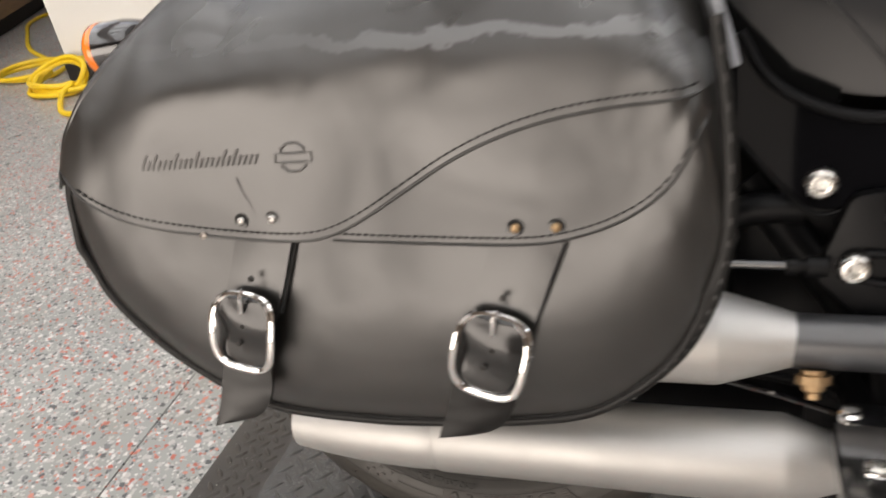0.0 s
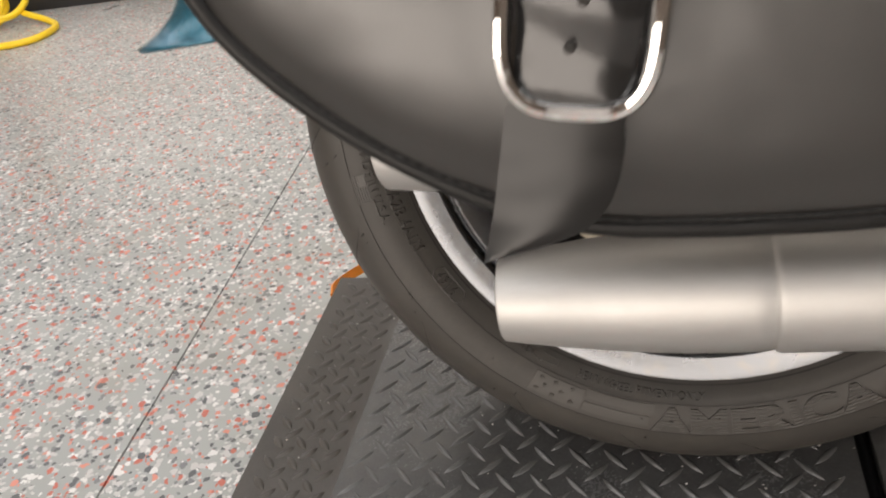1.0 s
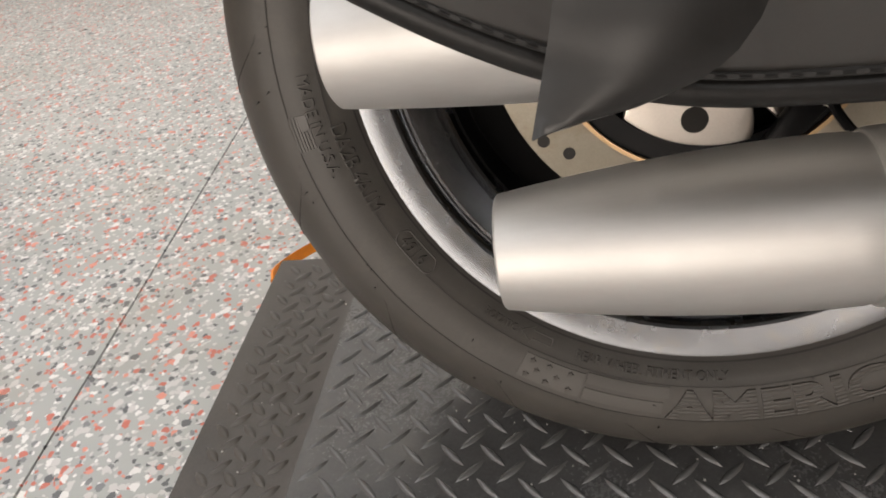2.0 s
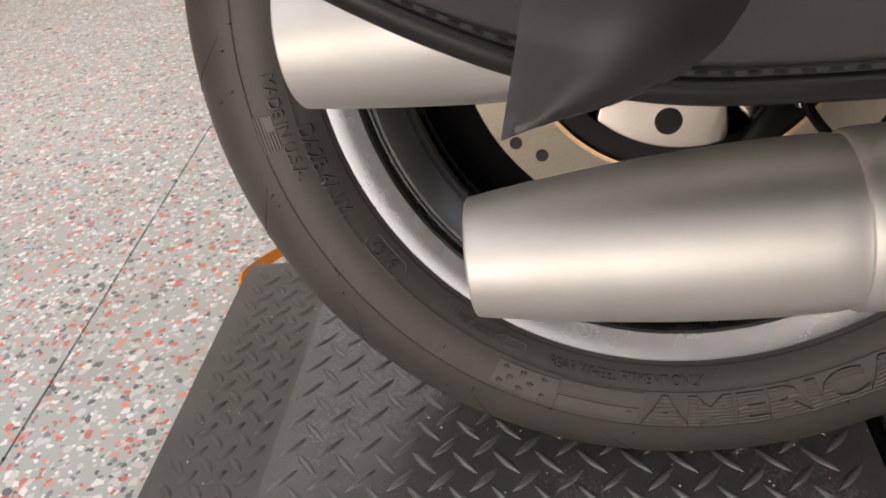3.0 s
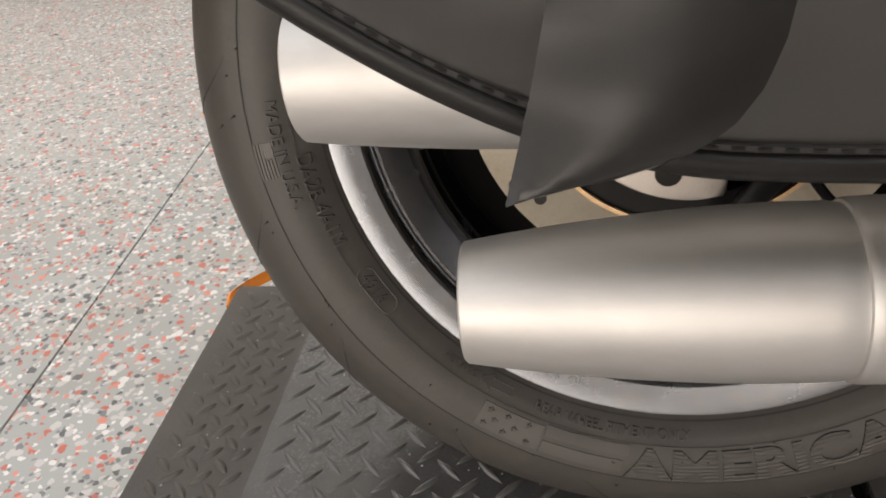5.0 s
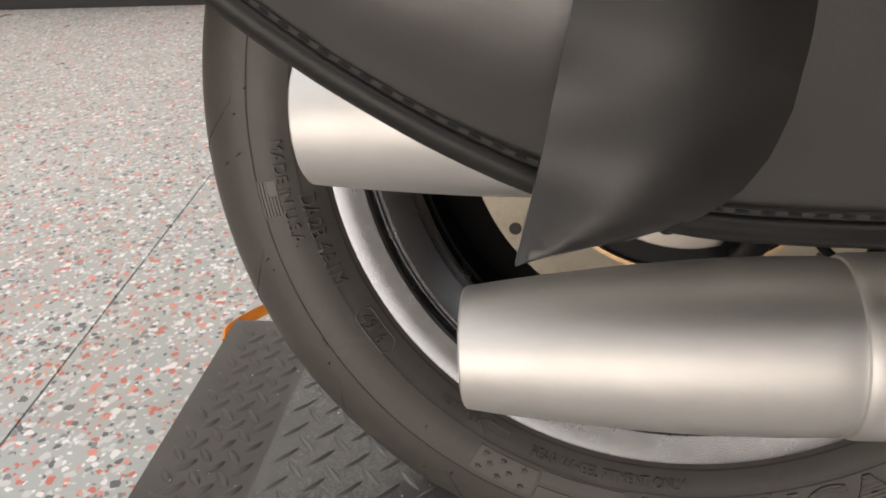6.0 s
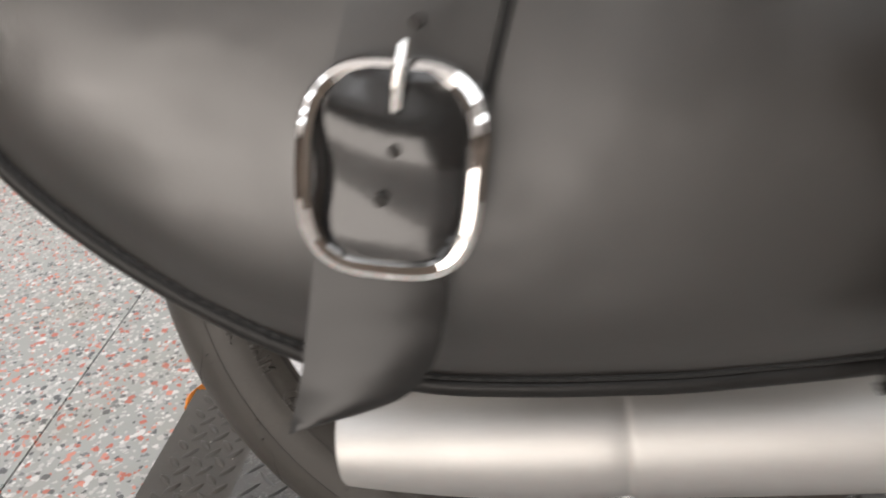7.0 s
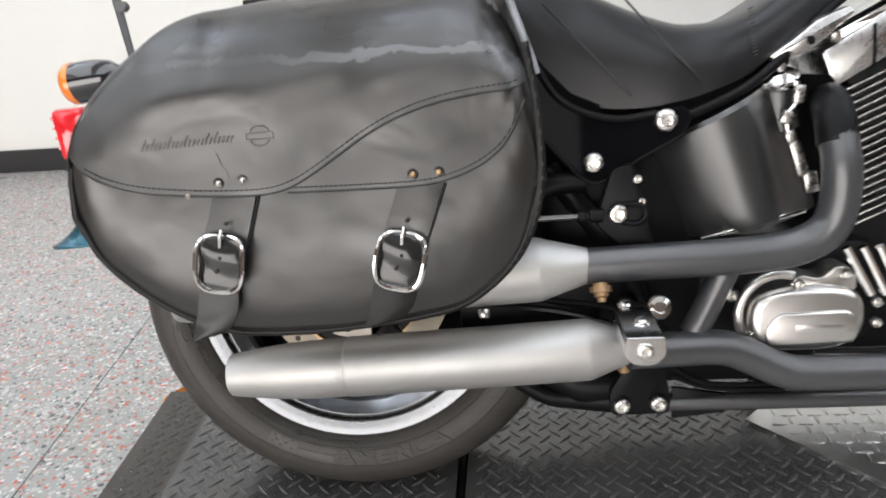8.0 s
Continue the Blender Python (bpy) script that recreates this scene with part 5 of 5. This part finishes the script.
rim += [(x, seam_y(x) - 0.001, low_z(x) - 0.001) for x in stations(X0 + 0.0002, X1 - 0.0002, 110)]
part("piping", tube(rim, 0.0042, 10), PIPING, bag, "black leather piping along the seam")
rim2 = [(-0.2030, seam_y(-0.203) + 0.006, 0.236), (-0.2080, seam_y(-0.208) + 0.006, 0.218), (-0.2115, seam_y(-0.2115) + 0.006, 0.198)]
rim2 += [(x, seam_y(x) + 0.006, low_z(x) - 0.0005) for x in stations(X0 + 0.0002, X1 - 0.0002, 110)]
part("piping", tube(rim2, 0.0036, 10), PIPING, bag)
welt = smooth_path([(0.2690, -0.260, 0.312), (0.2770, -0.263, 0.262), (0.2815, -0.267, 0.208), (0.2795, -0.268, 0.164), (0.2712, -0.268, 0.130), (0.2580, -0.268, 0.101), (0.2400, -0.268, 0.078)], 6)
part("end_welt", tube(welt, 0.0046, 10, flat=0.6, up=(0, 1, 0)), PIPING, bag, "stitched leather welt at the front end")
wst = bmesh.new()
for p, q in zip(welt[:-1:2], welt[1::2]):
    tube([p + Vector((0.001, -0.0036, 0)), p.lerp(q, 0.6) + Vector((0.001, -0.0039, 0))], 0.0008, 5, bm=wst)
tagged(part("welt_stitching", wst, LEATHER_RAW, bag), kind="stuff")
st = bmesh.new()
chan = [(x, face_y(x, low_z(x) + 0.0035) - 0.0001, low_z(x) + 0.0035) for x in stations(X0 + 0.001, X1 - 0.001, 140)]
part("seam_channel", tube(chan, 0.0011, 6), THREAD, bag)
stitch_x = stations(X0 + 0.002, X1 - 0.004, 260)
for a, b2 in zip(stitch_x[::2], stitch_x[1::2]):
    p, q = Vector((a, face_y(a, low_z(a) + 0.0035) - 0.0008, low_z(a) + 0.0035)), Vector((b2, face_y(b2, low_z(b2) + 0.0035) - 0.0008, low_z(b2) + 0.0035))
    tube([p, p.lerp(q, 0.5) + Vector((0, -0.0004, 0)), q], 0.0005, 5, bm=st)
tagged(part("seam_stitching", st, PIPING, bag), kind="stuff")

# lid: an under layer with a scooped edge, and an over layer with the sweeping edge
EDGE_LOW = curve1d([(-0.22, 0.246), (-0.2085, 0.237), (-0.200, 0.218), (-0.192, 0.2105), (-0.181, 0.204), (-0.164, 0.1950), (-0.135, 0.1865), (-0.108, 0.182), (-0.07, 0.1785), (0.0, 0.1775), (0.07, 0.1760), (0.137, 0.1758),
                    (0.166, 0.1768), (0.184, 0.180), (0.2014, 0.1852), (0.218, 0.192), (0.2345, 0.202), (0.2495, 0.216), (0.2600, 0.234), (0.2660, 0.252), (0.272, 0.272), (0.282, 0.29)])
EDGE_TOP = curve1d([(-0.22, 0.246), (-0.2085, 0.237), (-0.200, 0.218), (-0.192, 0.2105), (-0.181, 0.204), (-0.164, 0.1950), (-0.135, 0.1865), (-0.108, 0.182), (-0.07, 0.1780), (-0.03, 0.1760), (0.0, 0.1760), (0.022, 0.1800),
                    (0.048, 0.1930), (0.0765, 0.2115), (0.11, 0.2325), (0.139, 0.2460), (0.168, 0.2555), (0.196, 0.2610), (0.223, 0.2645), (0.2504, 0.2662), (0.267, 0.270), (0.282, 0.285)])


def lid_profile(x, edge, off):
    zf, zt = edge(x), max(top_z(x), 0.372 if x > 0.2 else 0.0) + 0.002
    zf = min(zf, zt - 0.004)
    d = zt - zf
    back = min(1.0, max(0.0, (x + 0.2095) / 0.035)) ** 0.6
    pts = []
    for h in (0.0, 0.2, 0.4, 0.58, 0.72, 0.84, 0.92, 0.97):
        z = zf + d * h
        pts.append(Vector((0, face_y(x, z) - off * (1 - 0.3 * h), z)))
    edge_y = face_y(x, zt)
    fall = 0.075 * max(0.0, (0.0 - x) / 0.21) ** 1.3
    pts.append(Vector((0, edge_y + 0.010 * back, zt + off * 0.5)))
    pts.append(Vector((0, edge_y + 0.030 * back, zt + off * 0.6 + 0.003 * back - 0.35 * fall)))
    pts.append(Vector((0, edge_y + 0.060 * back, zt + 0.002 - fall)))
    return smooth_path(pts, 5)


def lid_mesh(edge, off, a, b):
    bm = bmesh.new()
    rows = []
    for x in stations(a, b, 84):
        skew = max(0.0, (x - 0.17) / 0.1085) * 0.030
        rows.append([(x - skew * min(1.0, max(0.0, (p.z - 0.283) / 0.088)), p.y + 0.0011 * noise.noise(Vector((x * 11, 4.2, p.z * 11))), p.z) for p in lid_profile(x, edge, off)])
    add_grid(bm, rows)
    return bm


under = part("lid_under_layer", lid_mesh(EDGE_LOW, 0.0035, -0.202, 0.2785), [LEATHER, LEATHER_RAW], bag, "lower layer of the leather lid", sharp=60)
mod = under.modifiers.new("thick", "SOLIDIFY")
mod.thickness, mod.offset, mod.material_offset_rim = 0.0024, 1, 1
under.modifiers.new("edge", "EDGE_SPLIT").split_angle = radians(45)
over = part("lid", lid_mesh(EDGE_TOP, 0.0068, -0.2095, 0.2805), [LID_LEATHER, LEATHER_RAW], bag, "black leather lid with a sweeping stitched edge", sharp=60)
mod = over.modifiers.new("thick", "SOLIDIFY")
mod.thickness, mod.offset, mod.material_offset_rim = 0.0024, 1, 1
over.modifiers.new("edge", "EDGE_SPLIT").split_angle = radians(45)


def stitched(edge, off, rise, a, b, n):
    bm = bmesh.new()
    for k in range(n):
        x, x2 = a + (b - a) * k / n, a + (b - a) * (k + 0.62) / n
        p = Vector((x, face_y(x, edge(x) + rise) - off, edge(x) + rise))
        q = Vector((x2, face_y(x2, edge(x2) + rise) - off, edge(x2) + rise))
        tube([p, p.lerp(q, 0.5) + Vector((0, -0.0006, 0)), q], 0.0008, 5, bm=bm)
    return bm


tagged(part("lid_stitching", stitched(EDGE_TOP, 0.0094, 0.0062, -0.186, 0.262, 84), THREAD, over), kind="stuff")
tagged(part("lid_stitching", stitched(EDGE_LOW, 0.0061, 0.0052, 0.020, 0.264, 48), THREAD, under), kind="stuff")

# pale beads on the edges of the two layers, painting their bevels' highlight
for edge, off, a, b2, layer in ((EDGE_TOP, 0.0086, -0.200, 0.275, over), (EDGE_LOW, 0.0053, 0.022, 0.272, under)):
    part("edge_highlight", tube([(x, face_y(x, edge(x)) - off, edge(x) + 0.0004) for x in np.linspace(a, b2, 90)], 0.0013, 8), LEATHER_RAW, layer, "pale bead painting the highlight on the leather edge")

# raised maker's marks, as plain shapes
def on_lid(x, z, out):
    return (x, face_y(x, z) - 0.0090 - out, z)


def lid_strip(pts, half):
    """A low rounded ridge along points of the lid's face."""
    p = smooth_path([Vector((x, 0, z)) for x, z in pts], 5) if len(pts) > 2 else [Vector((*a[:1], 0, a[1])) for a in pts]
    return tube([on_lid(v.x, v.z, 0.0) for v in p], half, 8, flat=0.42, up=(0, 1, 0))


for k in range(22):
    x, z = -0.1235 + 0.0044 * k, 0.2275 + 0.00022 * k
    tall = 0.0112 if k in (0, 2, 6, 10, 15, 17) else 0.0064
    part("embossed_bar", lid_strip([(x, z), (x + tall * 0.15, z + tall * 0.4), (x + tall * 0.5, z + tall)], 0.0010), LID_LEATHER, over)
half_mark = [(0.0, -0.0095), (0.004, -0.0095), (0.009, -0.006), (0.009, -0.0031), (0.0137, -0.0031), (0.0137, 0.0031), (0.009, 0.0031), (0.009, 0.0062), (0.004, 0.0100), (0.0, 0.0100)]
outline = half_mark + [(-x, z) for x, z in reversed(half_mark[1:-1])]
part("embossed_mark", tube([on_lid(-0.0008 + x, 0.2362 + z + 0.03 * x, 0.0) for x, z in outline], 0.0009, 8, closed=True, flat=0.45, up=(0, 1, 0)), LID_LEATHER, over)
for z in (-0.0031, 0.0031):
    part("embossed_mark", lid_strip([(-0.0098, 0.2359 + z), (0.0082, 0.2365 + z)], 0.0009), LID_LEATHER, over)


for pts in ([(-0.0475, 0.222), (-0.0430, 0.210), (-0.0385, 0.203), (-0.0355, 0.193), (-0.0290, 0.181)], [(0.0145, 0.208), (0.0195, 0.2085), (0.0245, 0.2075)], [(0.013, 0.2025), (0.0195, 0.2035)]):
    part("crease", lid_strip(pts, 0.0006), LID_LEATHER, over)


def rivet(x, z, off, metal, name="rivet"):
    y = face_y(x, z) - off
    bm = lathe([(0.0033, 0.0), (0.0035, 0.0008), (0.0031, 0.0020), (0.0019, 0.0028), (0.0, 0.0031)], (x, y, z), (0, -1, 0), 18)
    return part(name, bm, metal, bag, "small metal rivet")


rivet(-0.0476, 0.1905, 0.0088, BOLT_ZINC)
rivet(-0.0225, 0.1925, 0.0088, BOLT_ZINC)
rivet(0.1516, 0.1882, 0.0062, BRASS)
rivet(0.1780, 0.1890, 0.0062, BRASS)
for x, z, off in ((-0.0476, 0.1905, 0.0085), (-0.0225, 0.1925, 0.0085), (0.1516, 0.1882, 0.0055), (0.1780, 0.1890, 0.0055)):
    part("rivet_ring", lathe([(0.0033, 0.0004), (0.0056, 0.001), (0.0060, 0.0), (0.0060, -0.003)], (x, face_y(x, z) - off, z), (0, -1, 0), 20), THREAD, bag)
part("loose_stud", lathe([(0.0026, 0.0), (0.0028, 0.001), (0.0, 0.0024)], (-0.0803, face_y(-0.0803, 0.1795) - 0.0095, 0.1795), (0, -1, 0), 10), CARRIER, bag)


def strap_mesh(centre, half, off, thick=0.0032, cut=None):
    """A strap along (x, z) points of its middle line, lying off the bag's face by the given distances."""
    mid = smooth_path([(x, o, z) for (x, z), o in zip(centre, off)], 6)
    bm = bmesh.new()
    rows = []
    n = len(mid)
    for i, p in enumerate(mid):
        t = (mid[min(i + 1, n - 1)] - mid[max(i - 1, 0)])
        d = Vector((t.x, 0, t.z)).normalized()
        side = Vector((d.z, 0, -d.x))
        row = []
        for s in (-1, -0.85, -0.4, 0, 0.4, 0.85, 1):
            q = Vector((p.x, 0, p.z)) + side * half * s
            if cut:
                q += d * cut(s, i / (n - 1))
            yy = p.y - 0.0012 * (1 - s * s)
            row.append((q.x, yy, q.z))
        back = [(x, y + thick, z) for x, y, z in reversed(row)]
        rows.append(row + back)
    add_grid(bm, rows, close_u=True, caps=True)
    return bm


def buckle_frame(cx, cz, y, tilt, w=0.0245, h=0.0292, wire=0.0029):
    pts = []
    for k in range(48):
        a = k * math.tau / 48
        c, s = math.cos(a), math.sin(a)
        x, z = w * math.copysign(abs(c) ** 0.62, c), h * math.copysign(abs(s) ** 0.62, s)
        x *= 1.0 + 0.02 * z / h
        bow = -0.0055 * (1 - (z / h) ** 2)
        pts.append(Vector((x, bow, z)))
    m = Matrix.Translation((cx, y, cz)) @ Matrix.Rotation(radians(tilt), 4, "Y") @ Matrix.Rotation(radians(-5), 4, "X")
    return [m @ p for p in pts], wire


def strap_and_buckle(top, buckle, lean, left, right, drop, tail_leather):
    """Upper strap, chrome frame with prong, the polished insert, and a blade-shaped free tail between two edge curves."""
    fy = face_y(*buckle)
    mid = ((top[0] + buckle[0]) / 2 - 0.001, (top[1] + buckle[1]) / 2)
    up = part("strap", strap_mesh([top, mid, (buckle[0], buckle[1] + 0.012)], 0.0222, [face_y(*top) - 0.004, face_y(*mid) - 0.0055, fy - 0.007]), LEATHER, bag, "black leather strap running under a buckle")
    # black line painting the shadow gap where the strap stands off the bag
    slit_shade = [(top[0] + 0.0232, face_y(top[0] + 0.023, top[1]) - 0.0015, top[1] - 0.008), (mid[0] + 0.0236, face_y(mid[0] + 0.023, mid[1]) - 0.002, mid[1] - 0.003), (buckle[0] + 0.0255, fy - 0.003, buckle[1] + 0.012)]
    part("strap_gap_shade", tube(smooth_path(slit_shade, 5), 0.0015, 6), THREAD, up)
    fy -= 0.003
    pts, wire = buckle_frame(buckle[0], buckle[1], fy - 0.0135, lean)
    part("buckle", tube(pts, wire, 8, closed=True, flat=0.8, up=(0, 1, 0)), CHROME, up, "rounded chrome buckle frame", sharp=35)
    part("buckle_prong", tube([(buckle[0] + 0.0065, fy - 0.0175, buckle[1] + 0.0355), (buckle[0] + 0.0055, fy - 0.0205, buckle[1] + 0.0295), (buckle[0] + 0.003, fy - 0.0175, buckle[1] + 0.018)], [0.0017, 0.0020, 0.0017], 10), CHROME, up)
    dome = bmesh.new()
    rows = []
    m = Matrix.Translation((buckle[0], fy - 0.0135, buckle[1])) @ Matrix.Rotation(radians(lean), 4, "Y")
    for i in range(17):
        z = 0.0290 - 0.058 * i / 16
        row = []
        for j in range(15):
            s = -1 + j / 7
            w = 0.0230 * (1 - 0.22 * max(0.0, abs(z) / 0.0290 - 0.6) / 0.4)
            row.append(m @ Vector((s * w, -0.0042 * (1 - s * s) * (1 - (z / 0.033) ** 2) - 0.0010 * math.sin(z * 170 + s), z)))
        rows.append(row)
    add_grid(dome, rows)
    insert = part("strap_insert", dome, LEATHER_SHINY, bag, "glossy strap leather inside the buckle", sharp=60)
    th = insert.modifiers.new("thick", "SOLIDIFY")
    th.thickness = 0.003
    for dx, dz in ((0.001, 0.007), (-0.0025, -0.0075)):
        c = m @ Vector((dx, -0.0050, dz))
        part("strap_hole", lathe([(0.0, 0.0006), (0.0015, 0.0006), (0.0020, 0.0), (0.0020, -0.003)], c, (0, -1, 0), 12), GROOVE, insert)
    c = Vector((buckle[0] + 0.009, fy - 0.0090, buckle[1] + 0.0405))
    part("strap_hole", lathe([(0.0, 0.0004), (0.0017, 0.0004), (0.0022, 0.0), (0.0022, -0.002)], c, (0, -1, 0), 12), GROOVE, up)
    tail = bmesh.new()
    rows = []
    z0, z1 = buckle[1] - 0.024, left[-1][1]
    lx = lambda z: float(np.interp(-z, [-b3 for _, b3 in left], [a for a, _ in left]))
    rx = lambda z: float(np.interp(-z, [-b3 for _, b3 in right], [a for a, _ in right]))
    for i in range(21):
        z = z0 + (z1 - z0) * (1 - (1 - i / 20) ** 1.25)
        y = fy - 0.0085 - drop * (i / 20) ** 1.4
        a, b3 = lx(z), rx(z)
        front = [(a + (b3 - a) * s, y - 0.0014 * math.sin(math.pi * s) + 0.0045 * s ** 3 * (i / 20) ** 0.5 + 0.0006 * noise.noise(Vector((s * 2, i * 0.3, z * 40))), z) for s in (0, 0.08, 0.3, 0.5, 0.7, 0.92, 1)]
        rows.append(front + [(x, yy + 0.0034, zz) for x, yy, zz in reversed(front)])
    add_grid(tail, rows, close_u=True, caps=True)
    part("strap_tail", tail, tail_leather, bag, "free tail of the strap, cut to a blade", sharp=40)


strap_and_buckle((-0.0320, 0.186), (-0.0497, 0.1098), 7,
                 [(-0.0730, 0.089), (-0.0775, 0.082), (-0.0838, 0.048), (-0.0884, 0.0287)], [(-0.0335, 0.089), (-0.0370, 0.077), (-0.0375, 0.067), (-0.0395, 0.056), (-0.0425, 0.0475), (-0.0480, 0.0403), (-0.0560, 0.0355), (-0.0690, 0.0314), (-0.0874, 0.0287)], 0.010, TAIL_LEATHER)
strap_and_buckle((0.1605, 0.185), (0.1352, 0.1032), 13,
                 [(0.1077, 0.087), (0.1040, 0.076), (0.0990, 0.054), (0.0925, 0.0340)], [(0.1517, 0.087), (0.1506, 0.074), (0.1480, 0.063), (0.1437, 0.053), (0.1372, 0.045), (0.1278, 0.0395), (0.1158, 0.0360), (0.0935, 0.0340)], 0.005, PIPING)

# worn, lighter scuffs and painted sheen along the lid's shoulder are in the leather; the corner is bound in grey
edge = []
for k in range(9):
    p = lid_profile(0.2795, EDGE_TOP, 0.009)
    q = p[int(k * (len(p) - 1) / 8 * 0.75)]
    edge.append((0.2805 - 0.030 * min(1.0, max(0.0, (q.z - 0.283) / 0.088)), q.y, q.z))
part("corner_binding", tube(smooth_path(edge, 3), 0.0070, 10, flat=0.55), BINDING, bag, "worn grey binding at the lid's end")

# the black carrier rail between bag and seat
part("lid_strap", box((0.10, -0.150, 0.3815), (0.30, 0.03, 0.006), 0.002), PIPING, bag)

# ---- the lugs under and around the wheel, one by one ----
for x, y, turn in NEAR_LUGS:
    ob = part("mat_lug", LUG_MESH, None, platform, at=pose(x, y, DECK - 0.0001, 0, 0, turn))
for x, y, turn in BORDER_LUGS:
    part("border_lug", BORDER_MESH, None, platform, at=pose(x, y, DECK - 0.0001, 0, 0, turn))
